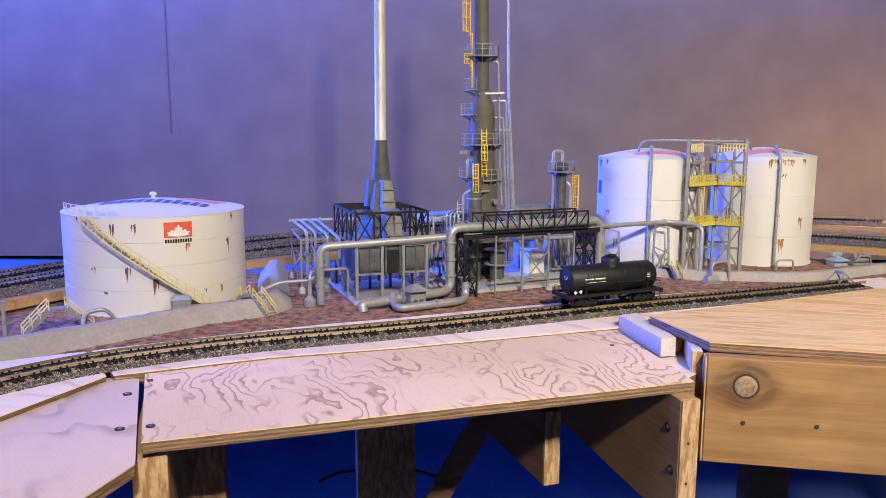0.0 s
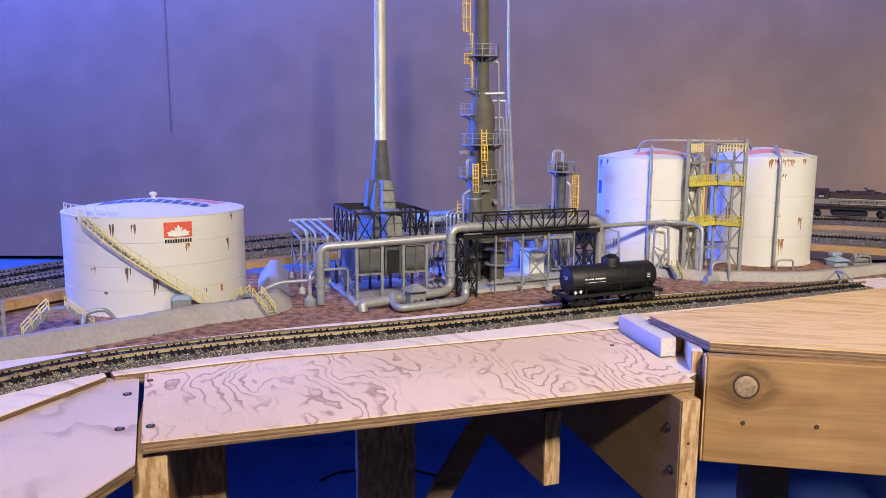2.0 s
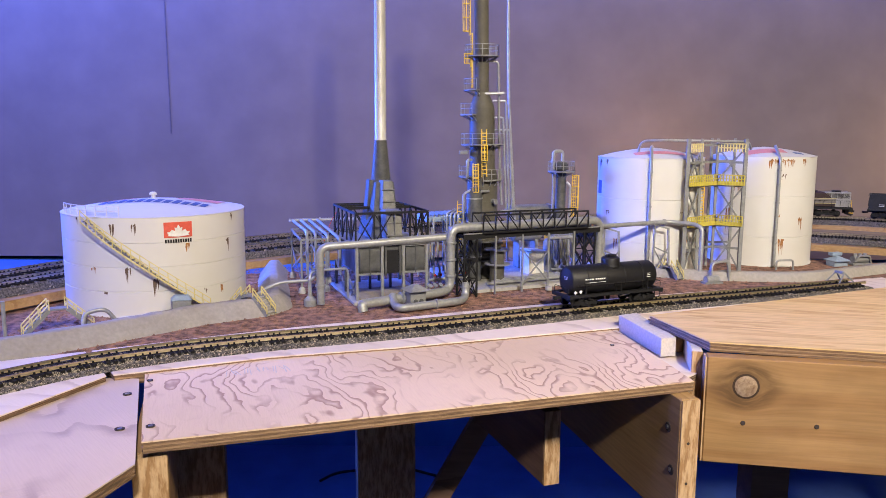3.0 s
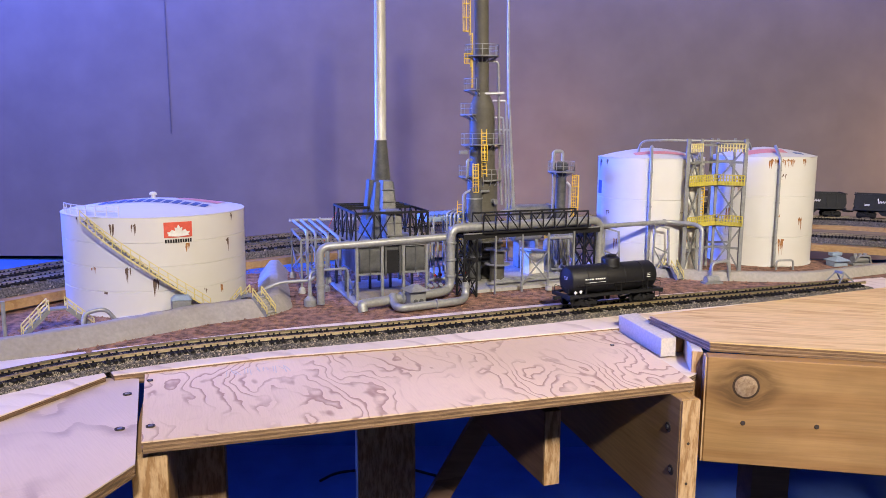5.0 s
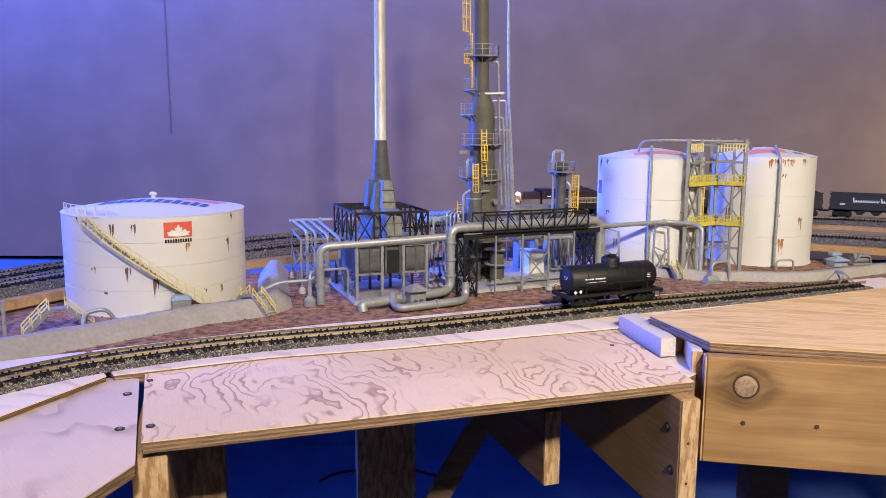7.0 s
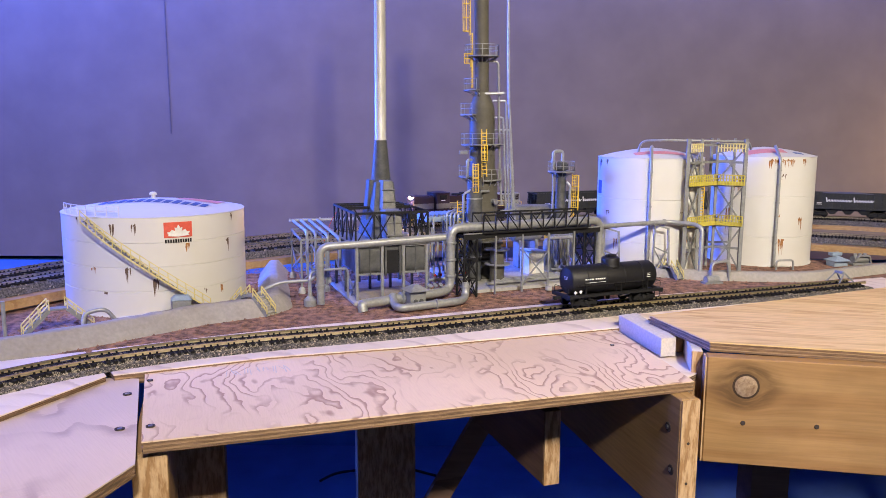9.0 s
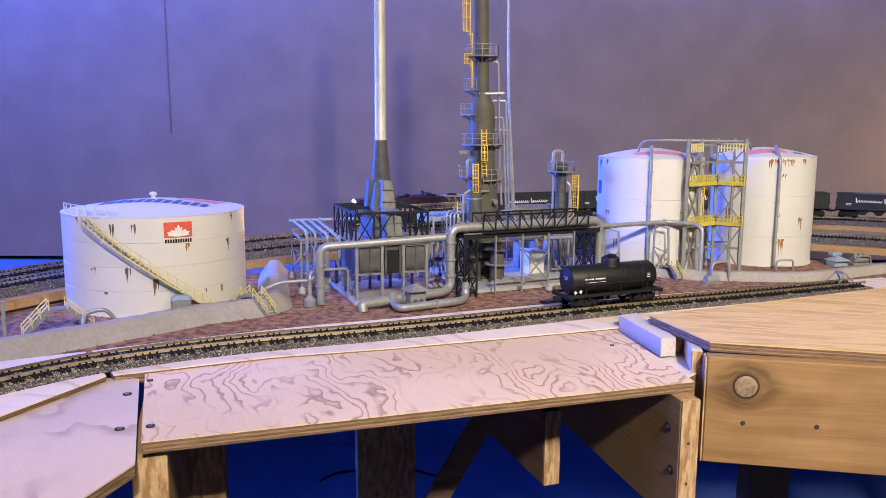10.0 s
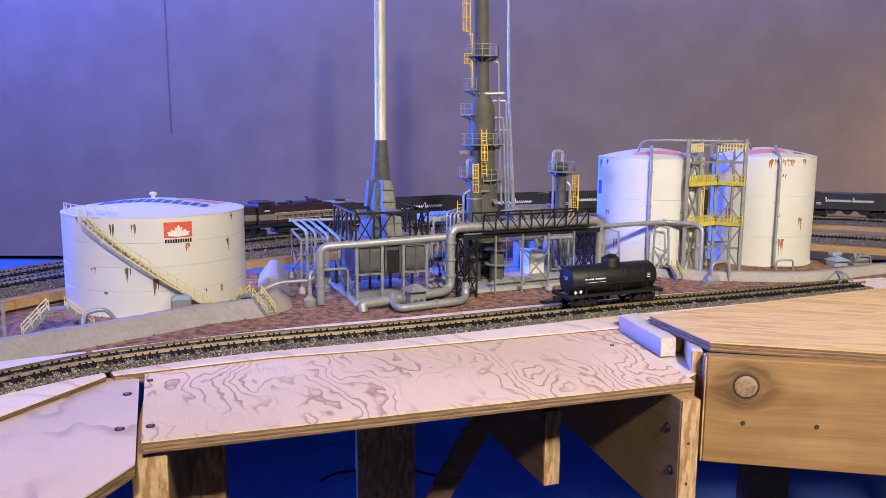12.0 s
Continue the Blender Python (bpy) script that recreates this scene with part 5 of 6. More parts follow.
ends = [(-0.147, 0.846), (-0.1365, 0.838), (-0.1205, 0.818), (-0.1050, 0.794)]
for k in range(4):
    pipe_run("rack_pipe", "grey pipe across the rack with a turned-down end", [(*starts[k], 0.0585), (*ends[k], 0.0590), (ends[k][0], ends[k][1], 0.012 + 0.01 * (k % 2))], 0.0017, 0.005,
             flanges=[((starts[k][0] * 0.4 + ends[k][0] * 0.6, starts[k][1] * 0.4 + ends[k][1] * 0.6, 0.0588), (0.3, -0.9, 0))])
pipe_run("header_pipe", "pale grey header pipe behind the rack", [(-0.186, 0.948, 0.0588), (-0.134, 0.962, 0.0590), (-0.10, 0.972, 0.0590)], 0.0020, 0.0, flanges=[((-0.150, 0.9577, 0.059), (0.97, 0.26, 0))])
pump = thing("pump", "small grey pump at the foot of the transfer pipe", "pump", -0.1280, 0.7470, 0)
part("base", lathe([(0.0060, 0.0), (0.0060, 0.006), (0.0048, 0.0075), (0.0022, 0.010), (0.0015, 0.026)], 20), M["pipe"], pump)
part("discharge", tube([(0, 0, 0.024), (0, 0.004, 0.032), (0.012, 0.012, 0.033), (0.034, 0.022, 0.033), (0.034, 0.022, 0.003)], 0.0012, 0.004), M["pipe"], pump)
pipe_run("red_wire", "thin red wire hanging down behind the furnace", [(-0.110, 0.90, 0.084), (-0.118, 0.89, 0.080), (-0.126, 0.88, 0.066), (-0.132, 0.87, 0.045)], 0.0004, 0.01, "redwire")

# ---- things behind the bridge
S = thing("equipment_shed", "small cream shed with a sloped white roof", "shed", 0.1040, 0.9100, 0.004, 30)
part("wall_box", block((0.022, 0.018, 0.025), (0, 0, 0.0125), bev=0.0004), M["cream"], S)
part("roof", block((0.026, 0.023, 0.0018), (0, 0, 0.0262), bev=0.0004), M["white"], S, m=pose(0, 0, 0, 0, 7))
part("door", block((0.008, 0.0006, 0.017), (0.003, -0.0093, 0.0090)), M["white"], S, smooth=0)


def cooler(x, y, z, length, rz, label):
    ob = thing("fin_cooler", label, "cooler", x, y, 0, rz, group="coolers")
    part("header_box", block((length, 0.034, 0.0060), (0, 0, z), bev=0.0006), M["bluegrey"], ob)
    n = 11
    me = to_mesh("fin", block((0.0012, 0.035, 0.0030), (0, 0, z + 0.0042)), M["grey"], 0)
    for k in range(n):
        part("fin", me, None, ob, m=pose(-length / 2 + length * (k + 0.5) / n, 0, 0))
    for i in (-1, 1):
        for j in (-1, 1):
            part("leg", beam((i * (length / 2 - 0.002), j * 0.015, 0), (i * (length / 2 - 0.002), j * 0.015, z), 0.0018, 0.0018), M["grey"], ob, smooth=0)
    for k in range(5):
        part("riser", tube([(-length / 2 + length * (k + 0.5) / 5, -0.019, z + 0.001), (-length / 2 + length * (k + 0.5) / 5, -0.021, z - 0.010), (-length / 2 + length * (k + 0.5) / 5, -0.021, 0.01)], 0.0013, 0.003), M["pipe"], ob)
    return ob


cooler(0.003, 0.905, 0.0690, 0.060, 24, "blue-grey fin cooler on legs with grey risers")
X = thing("heat_exchanger", "grey horizontal heat exchanger shells on a steel frame", "exchanger", 0.115, 0.980, 0, 15)
for k, (y, z) in enumerate(((0, 0.070), (0.012, 0.070), (0, 0.058))):
    bm = tube([(-0.034, y, z), (0.034, y, z)], 0.0058, 0, 20)
    part("exchanger_shell", bm, M["duct"], X)
    for x in (-0.034, 0.020):
        part("shell_flange", tube([(x, y, z), (x + 0.002, y, z)], 0.0070, 0, 20), M["grey"], X)
for i in (-0.03, 0.0, 0.03):
    for y in (-0.007, 0.018):
        part("frame_post", beam((i, y, 0), (i, y, 0.064), 0.0018, 0.0018), M["grey"], X, smooth=0)
    part("frame_beam", beam((i, -0.007, 0.0510), (i, 0.018, 0.0510), 0.0016, 0.0020), M["grey"], X, smooth=0)
for k, (x, y, r, h, mm) in enumerate(((0.125, 0.925, 0.007, 0.034, "grey"), (0.012, 0.862, 0.006, 0.026, "grey"))):
    ob = thing("vessel", "small grey upright vessel on the pad", "vessel", x, y, 0.004, group="small vessels")
    part("shell", lathe([(r * 0.8, 0), (r, 0.002), (r, h), (r * 0.6, h + 0.004), (0, h + 0.005)], 24), M[mm], ob)
    part("pipe", tube([(0, 0, h), (0, 0, h + 0.010), (0.012, 0.006, h + 0.010), (0.012, 0.006, 0.0)], 0.0011, 0.004), M["pipe"], ob)
for k in range(3):
    y0 = 0.822 + 0.010 * k
    pipe_run("floor_pipe", "silver pipe low along the pad", [(0.046 + 0.006 * k, y0, 0.0075), (0.150, y0 + 0.052, 0.0075), (0.152, y0 + 0.056, 0.03)], 0.0016, 0.004)
for k in range(4):
    x, y = 0.030 - 0.004 * k, 0.846 + 0.004 * k
    pipe_run("stand_pipe", "slim grey upright pipe behind the bridge", [(x - 0.014, y, 0.004), (x - 0.014, y, 0.078), (x - 0.004, y + 0.03, 0.080)], 0.0012, 0.004)
ld = thing("stair_ladder", "yellow ladder post beside the cooler", "ladder", 0.0185, 0.858, 0)
ladder(ld, 0, 0, 0.004, 0.092, w=0.006)

def manifold(x, y, rz, n, pitch, h, label, wheel="redwire"):
    """A header with drops, flanges and hand wheels on a low frame."""
    ob = thing("pipe_manifold", label, "manifold", x, y, 0, rz, group="manifolds")
    L = n * pitch
    part("header", tube([(-0.004, 0, h), (L, 0, h)], 0.0019, 0, 12), M["pipe"], ob)
    part("low_header", tube([(-0.004, -0.006, 0.008), (L, -0.006, 0.008)], 0.0016, 0, 12), M["pipe"], ob)
    wheel_me = to_mesh("hand_wheel", lathe([(0.0014, 0), (0.0014, 0.0005), (0.0009, 0.0005), (0.0009, 0.0)], 12), M[wheel], 30)
    body_me = to_mesh("valve_body", block((0.0034, 0.0034, 0.0044), bev=0.0008), M["grey"], 30)
    for k in range(n):
        px = k * pitch + 0.002
        top = h + (0.010 if k % 3 == 0 else 0.0)
        part("drop", tube([(px, 0, top), (px, 0, h * 0.45), (px, -0.006, h * 0.38), (px, -0.006, 0.004)], 0.0011, 0.003), M["pipe"], ob)
        part("valve_body", body_me, None, ob, m=pose(px, -0.006, h * 0.25))
        part("hand_wheel", wheel_me, None, ob, "red hand wheel", pose(px, -0.0092, h * 0.25, 90))
    for px in (0.0, L * 0.5, L - 0.002):
        part("frame_post", beam((px, 0.003, 0), (px, 0.003, h), 0.0014, 0.0014), M["grey"], ob, smooth=0)
    part("frame_beam", beam((0, 0.003, h - 0.002), (L, 0.003, h - 0.002), 0.0014, 0.0018), M["grey"], ob, smooth=0)
    return ob


manifold(-0.014, 0.846, 24, 6, 0.0070, 0.054, "grey pipe manifold with small red hand wheels behind the furnace")
manifold(0.128, 0.915, 20, 4, 0.0075, 0.044, "grey pipe manifold beside the slim column", "grey")
DR = thing("horizontal_drum", "grey horizontal drum on saddles behind the bridge", "drum", 0.100, 0.948, 0.004, 20)
bm = lathe([(0, -0.021), (0.005, -0.020), (0.0085, -0.017), (0.0085, 0.017), (0.005, 0.020), (0, 0.021)], 28)
bmesh.ops.transform(bm, matrix=pose(0, 0, 0.040, 0, 90), verts=bm.verts)
part("drum_shell", bm, M["duct"], DR)
for x in (-0.011, 0.011):
    part("saddle", block((0.003, 0.014, 0.034), (x, 0, 0.017)), M["grey"], DR, smooth=0)
part("nozzle", lathe([(0.002, 0.047), (0.002, 0.052), (0.003, 0.052), (0.003, 0.0535), (0, 0.0535)], 12), M["pipe"], DR)

# ---- tall tanks: tower, walkways and fill pipes
T = thing("stair_tower", "grey steel stair tower between the tall tanks with yellow walkways", "tower")
TP = {"a": (0.2805, 0.912), "b": (0.3535, 0.931), "c": (0.3015, 0.930), "d": (0.3315, 0.985), "e": (0.3270, 0.950), "f": (0.3600, 0.985)}
for k, (x, y) in TP.items():
    w = 0.0042 if k in "ab" else 0.0030
    part("tower_post", beam((x, y, 0), (x, y, 0.1595), w, w * 0.8), M["grey"], T, smooth=0)
for z in (0.030, 0.0565, 0.1045, 0.1320, 0.1520):
    for i, j in (("a", "c"), ("c", "e"), ("e", "b"), ("d", "f")):
        part("tower_beam", beam((*TP[i], z), (*TP[j], z), 0.0020, 0.0026), M["grey"], T, smooth=0)
for za, zb in ((0.004, 0.0565), (0.0600, 0.1045), (0.108, 0.150)):
    for i, j in (("a", "c"), ("e", "b")):
        part("tower_brace", beam((*TP[i], za), (*TP[j], zb), 0.0017, 0.0017), M["grey"], T, smooth=0)
        part("tower_brace", beam((*TP[j], za), (*TP[i], zb), 0.0017, 0.0017), M["grey"], T, smooth=0)
for z, ym in ((0.0565, "olive_yellow"), (0.1045, "olive_yellow")):
    part("walkway", slab([(0.281, 0.908), (0.3265, 0.944), (0.352, 0.926), (0.356, 0.940), (0.327, 0.962), (0.290, 0.935)], z, z + 0.0014), M["grey"], T, smooth=0)
    for line in (((0.2825, 0.908), (0.3265, 0.944)), ((0.3265, 0.944), (0.3520, 0.926))):
        a, b = [Vector((*p, z + 0.001)) for p in line]
        part("toe_board", beam(a + Vector((0, 0, 0.0018)), b + Vector((0, 0, 0.0018)), 0.0006, 0.0046), M[ym], T, "yellow kick plate", smooth=0)
        part("walkway_rail", railing(bmesh.new(), [a, b], 0.0115, 0.00055, 0.0036, (1.0, 0.6)), M[ym], T, "safety yellow walkway railing", smooth=0)
for line in (((0.2825, 0.908), (0.3015, 0.926)), ((0.327, 0.948), (0.3520, 0.929))):
    a, b = [Vector((*p, 0.144)) for p in line]
    part("walkway_rail", railing(bmesh.new(), [a, b], 0.0095, 0.0006, 0.0036, (1.0, 0.5)), M["pale_yellow"], T, "yellow top railing", smooth=0)
ladder(T, 0.304, 0.9305, 0.0600, 0.1180, w=0.006, cage=False)
pipe_run("roof_pipe", "grey pipe across the tank roofs to the tower", [(0.2330, 0.955, 0.1400), (0.2350, 0.950, 0.1560), (0.2600, 0.935, 0.1575), (0.362, 0.945, 0.1560), (0.368, 0.955, 0.147)], 0.0014, 0.008)
pipe_run("fill_pipe", "silver fill pipe on frames before the tall tanks", [P3(BL + 0.004, 0.004, 0.0640), (0.262, 0.916, 0.0635), (0.288, 0.905, 0.0625), (0.2965, 0.898, 0.0590), (0.2945, 0.892, 0.006)], 0.0026, 0.008, seg=14,
         flanges=[((0.257, 0.9136, 0.0635), (0.93, 0.36, 0)), ((0.193, 0.8792, 0.0638), (0.9, 0.42, 0)), ((0.280, 0.9085, 0.063), (0.9, -0.3, 0))])
for x, y, h in ((0.1880, 0.8760, 0.0615), (0.2520, 0.9050, 0.0615)):
    ob = thing("pipe_support", "grey braced pipe support frame", "pipe support", x, y, 0, 12, group="pipe frames")
    for i in (-1, 1):
        part("leg", beam((i * 0.0095 + (0.002 if i > 0 else 0), 0, 0), (i * 0.0085, 0, h - (0.004 if i > 0 else 0)), 0.0019, 0.0019), M["grey"], ob, smooth=0)
        part("footing", block((0.006, 0.006, 0.004), (i * 0.0105, 0, 0.002), bev=0.0008), M["pad"], ob)
    part("cap_beam", beam((-0.0085, 0, h), (0.0085, 0, h - 0.005), 0.0018, 0.0018), M["grey"], ob, smooth=0)
    part("strut", beam((-0.009, 0, 0.036), (0.009, 0, 0.028), 0.0015, 0.0015), M["grey"], ob, smooth=0)
    for s in (-1, 1):
        part("brace", beam((-0.0095 * s, 0, 0.003), (0.009 * s, 0, 0.034), 0.0012, 0.0012), M["grey"], ob, smooth=0)
PM = thing("pump_set", "grey pump with looped pipes before the low berm", "pump", 0.299, 0.869, 0, 16)
part("pump_body", tube([(-0.006, 0, 0.0045), (0.010, 0, 0.0045)], 0.0042, 0, 16), M["pipe"], PM)
part("pump_base", block((0.022, 0.010, 0.002), (0.002, 0, 0.001)), M["grey"], PM, smooth=0)
for k in range(3):
    part("pipe_loop", tube([(0.004, 0.004 + 0.003 * k, 0.006), (0.004 + 0.002 * k, 0.004 + 0.003 * k, 0.022), (0.026 + 0.003 * k, 0.006 + 0.003 * k, 0.0235), (0.029 + 0.003 * k, 0.006 + 0.003 * k, 0.001)], 0.0012, 0.006), M["pipe"], PM)
pipe_run("drain_loop", "small grey drain loop at the tank's foot", [(0.4085, 0.955, 0.0), (0.4085, 0.955, 0.012), (0.4300, 0.957, 0.012), (0.4300, 0.957, 0.0)], 0.0013, 0.004)
PH = thing("pump_house", "small blue-grey pump house with a pyramid roof", "shed", 0.500, 0.990, 0, 15)
PH.matrix_world = pose(0.500, 0.990, 0, 0, 0, 15) @ Matrix.Scale(0.68, 4)
part("wall_box", block((0.030, 0.022, 0.010), (0, 0, 0.005), bev=0.0004), M["bluegrey"], PH)
part("roof", lathe([(0.0235, 0.0100), (0.0240, 0.0106), (0.006, 0.0175), (0, 0.018)], 4), M["bluegrey"], PH, m=pose(0, 0, 0, 0, 0, 45), smooth=0)
part("roof_box", block((0.022, 0.012, 0.006), (0.002, 0.008, 0.021), bev=0.0006), M["bluegrey"], PH)
EN = thing("compressor", "grey compressor with pipes beside the pump house", "compressor", 0.5420, 1.005, 0, 15)
EN.matrix_world = pose(0.5330, 0.998, 0, 0, 0, 15) @ Matrix.Scale(0.72, 4)
part("cylinder", tube([(-0.016, 0, 0.010), (0.016, 0, 0.010)], 0.0065, 0, 18), M["grey"], EN)
part("bed", block((0.040, 0.016, 0.004), (0, 0, 0.002), bev=0.0005), M["grey"], EN)
for x in (-0.010, 0.0, 0.010):
    part("valve_cover", lathe([(0.003, 0.014), (0.003, 0.020), (0, 0.021)], 12), M["pipe"], EN, m=pose(x, 0, 0))
part("pipe", tube([(-0.014, -0.006, 0.006), (-0.012, -0.010, 0.017), (0.012, -0.010, 0.017), (0.018, -0.008, 0.003)], 0.0014, 0.004), M["pipe"], EN)
BP = thing("bumper_stop", "grey steel bumping post at the end of the siding", "bumper", 0.4190, 0.8205, Z_RAIL - 0.0005, 22)
for s in (-1, 1):
    part("bumper_leg", beam((-0.010, 0.00825 * s, 0.0), (0.000, 0.005 * s, 0.0105), 0.0011, 0.0013), M["grey"], BP, smooth=0)
    part("bumper_leg", beam((0.011, 0.00825 * s, 0.0), (0.000, 0.005 * s, 0.0105), 0.0011, 0.0013), M["grey"], BP, smooth=0)
part("bumper_head", block((0.003, 0.0115, 0.0030), (-0.001, 0, 0.0105), bev=0.0006), M["grey"], BP)


# ---- rolling stock
def wheelset_mesh(r=0.0048):
    bm = bmesh.new()
    for s in (-1, 1):
        own = lathe([(0, -0.0012), (r, -0.0012), (r, 0.0008), (r + 0.0007, 0.0010), (r + 0.0007, 0.0015), (r * 0.7, 0.0015), (r * 0.6, 0.0008), (0, 0.0008)], 20)
        bmesh.ops.transform(own, matrix=pose(0, -0.0082 * s, 0, 90 if s > 0 else -90), verts=own.verts)
        merge(bm, own)
    tube([(0, -0.0105, 0), (0, 0.0105, 0)], 0.0012, 0, 10, bm)
    return to_mesh("wheelset", bm, [M["black"]], 30)


WHEEL = wheelset_mesh()


def truck(ob, x, base=0.0192, axles=2, r=0.0048):
    """A bogie's side frames, springs and wheelsets as parts of its car; returns the wheelsets with their places."""
    out = []
    for s in (-1, 1):
        y = s * 0.0118
        bm = beam((x - base / 2 - 0.003, y, r), (x + base / 2 + 0.003, y, r), 0.0022, 0.0030)
        beam((x - base / 2, y, r + 0.001), (x - 0.003, y, r + 0.0045), 0.0018, 0.0020, bm)
        beam((x + base / 2, y, r + 0.001), (x + 0.003, y, r + 0.0045), 0.0018, 0.0020, bm)
        beam((x - 0.005, y, r - 0.002), (x + 0.005, y, r - 0.002), 0.0018, 0.0018, bm)
        for k in (-0.5, 0.5):
            block((0.0042, 0.0026, 0.0036), (x + base * k, y, r), bm)
        part("side_frame", bm, M["black"], ob, smooth=0)
        part("spring", lathe([(0.0016, r - 0.001), (0.0020, r), (0.0016, r + 0.001), (0.0020, r + 0.002), (0.0016, r + 0.003)], 10), M["black"], ob, m=pose(x, y * 1.06, 0))
    for k in range(axles):
        ax = x - base / 2 + base * k / (axles - 1)
        w = part("wheelset", WHEEL, None, ob, "blackened steel wheels", pose(ax, 0, r))
        out.append((w, ax, r))
    part("bolster", block((0.006, 0.022, 0.003), (x, 0, r + 0.0035)), M["black"], ob, smooth=0)
    return out


def coupler(ob, x, sg, z=0.0095):
    bm = block((0.007, 0.0024, 0.0026), (x + sg * 0.003, 0, z), bev=0.0004)
    block((0.0034, 0.0042, 0.0036), (x + sg * 0.0068, 0.0003, z), bm, bev=0.0006)
    part("coupler", bm, M["black"], ob)


CAR = thing("tank_car", "black single-dome railway tank car with white stencilled marks", "tank car", 0.1520, 0.7135, Z_RAIL, 23.7)
CAR.matrix_world = pose(0.1520, 0.7135, Z_RAIL, 0, 0, 23.7) @ Matrix.Scale(0.93, 4)
CL, CR, CZ = 0.0965, 0.0139, 0.0258
bm = lathe([(0, -CL / 2 - 0.0030), (CR * 0.55, -CL / 2 - 0.0022), (CR * 0.88, -CL / 2 - 0.0006), (CR, -CL / 2 + 0.0018), (CR, CL / 2 - 0.0018), (CR * 0.88, CL / 2 + 0.0006), (CR * 0.55, CL / 2 + 0.0022), (0, CL / 2 + 0.0030)], 40)
bmesh.ops.transform(bm, matrix=pose(0, 0, CZ, 0, 90), verts=bm.verts)
part("tank_shell", bm, M["carblack"], CAR, "satin black riveted tank")
for x in (-0.032, -0.0107, 0.0107, 0.032):
    own = lathe([(CR + 0.0001, -0.0007), (CR + 0.00025, -0.0005), (CR + 0.00025, 0.0005), (CR + 0.0001, 0.0007)], 40)
    bmesh.ops.transform(own, matrix=pose(x, 0, CZ, 0, 90), verts=own.verts)
    part("tank_course", own, M["carblack"], CAR)
dome = part("dome", lathe([(0.0096, 0), (0.0089, 0.0030), (0.0088, 0.0076), (0.0083, 0.0086), (0.0070, 0.0093), (0, 0.0097)], 32), M["carblack"], CAR, "black expansion dome", pose(0.0015, 0, CZ + CR - 0.0030))
part("dome_cover", lathe([(0.0036, 0), (0.0036, 0.0012), (0.003, 0.0018), (0, 0.0020)], 20), M["carblack"], dome, m=pose(0.0005, 0, 0.0100))
for x in (-0.0048, 0.0048):
    part("safety_valve", lathe([(0.0012, 0), (0.0012, 0.0014), (0.0006, 0.0020), (0, 0.0021)], 12), M["carblack"], dome, m=pose(x, 0, 0.0096))
part("dome_marker", lathe([(0.0007, 0), (0.0007, 0.0005), (0, 0.0006)], 12), M["pale"], dome, "white round mark", pose(0.0012, -0.0076, 0.0045, 90))
part("centre_sill", block((0.1030, 0.0090, 0.0034), (0, 0, 0.0100), bev=0.0004), M["black"], CAR)
for s in (-1, 1):
    part("running_board", block((0.1050, 0.0042, 0.0009), (0, s * 0.0138, 0.0132)), M["black"], CAR, smooth=0)
    part("side_sill", block((0.1050, 0.0010, 0.0022), (0, s * 0.0160, 0.0122)), M["black"], CAR, smooth=0)
    part("end_sill", block((0.0030, 0.0330, 0.0040), (s * 0.0530, 0, 0.0115), bev=0.0004), M["black"], CAR)
    hr = tube([(-0.046, s * 0.0155, 0.0225), (0.046, s * 0.0155, 0.0225)], 0.0004, 0, 8)
    for x in (-0.046, -0.023, 0.0, 0.023, 0.046):
        beam((x, s * 0.0134, 0.0225), (x, s * 0.0152, 0.0225), 0.0005, 0.0005, hr)
    part("handrail", hr, M["black"], CAR)
    bm = bmesh.new()
    for k in (-0.003, 0.003):
        beam((0.0015 + k, s * 0.0158, 0.0130), (0.0015 + k, s * 0.0098, 0.0365), 0.0006, 0.0006, bm)
    for k in range(6):
        z = 0.016 + 0.004 * k
        f = (z - 0.013) / 0.0235
        beam((-0.0015, s * (0.0158 - 0.006 * f), z), (0.0045, s * (0.0158 - 0.006 * f), z), 0.0005, 0.0005, bm)
    part("ladder", bm, M["black"], CAR, smooth=0)
    for x in (-0.036, 0.036):
        part("saddle", block((0.0080, 0.0240, 0.0060), (x, 0, 0.0145), bev=0.0006), M["black"], CAR)
        part("tank_band", beam((x, s * 0.0141, CZ), (x, s * 0.0146, 0.0125), 0.0012, 0.0006), M["black"], CAR, smooth=0)
    part("grab_iron", tube([(s * 0.0540, -0.012, 0.0120), (s * 0.0540, -0.012, 0.0200), (s * 0.0540, 0.012, 0.0200), (s * 0.0540, 0.012, 0.0120)], 0.0004, 0.002, 6), M["black"], CAR)
    part("stirrup", tube([(s * 0.050, -0.0162, 0.0120), (s * 0.050, -0.0162, 0.0050), (s * 0.044, -0.0162, 0.0050), (s * 0.044, -0.0162, 0.0120)], 0.0004, 0.001, 6), M["black"], CAR)
    coupler(CAR, s * 0.054, s)
    truck(CAR, s * 0.0340)
part("outlet", tube([(0, 0, 0.0125), (0, 0, 0.0040)], 0.0022, 0, 14), M["black"], CAR)
part("brake_reservoir", tube([(-0.020, -0.006, 0.0075), (-0.010, -0.006, 0.0075)], 0.0024, 0, 14), M["black"], CAR)
part("brake_lever", beam((0.010, -0.006, 0.0068), (0.024, -0.006, 0.0085), 0.0008, 0.0012), M["pale"], CAR, smooth=0)


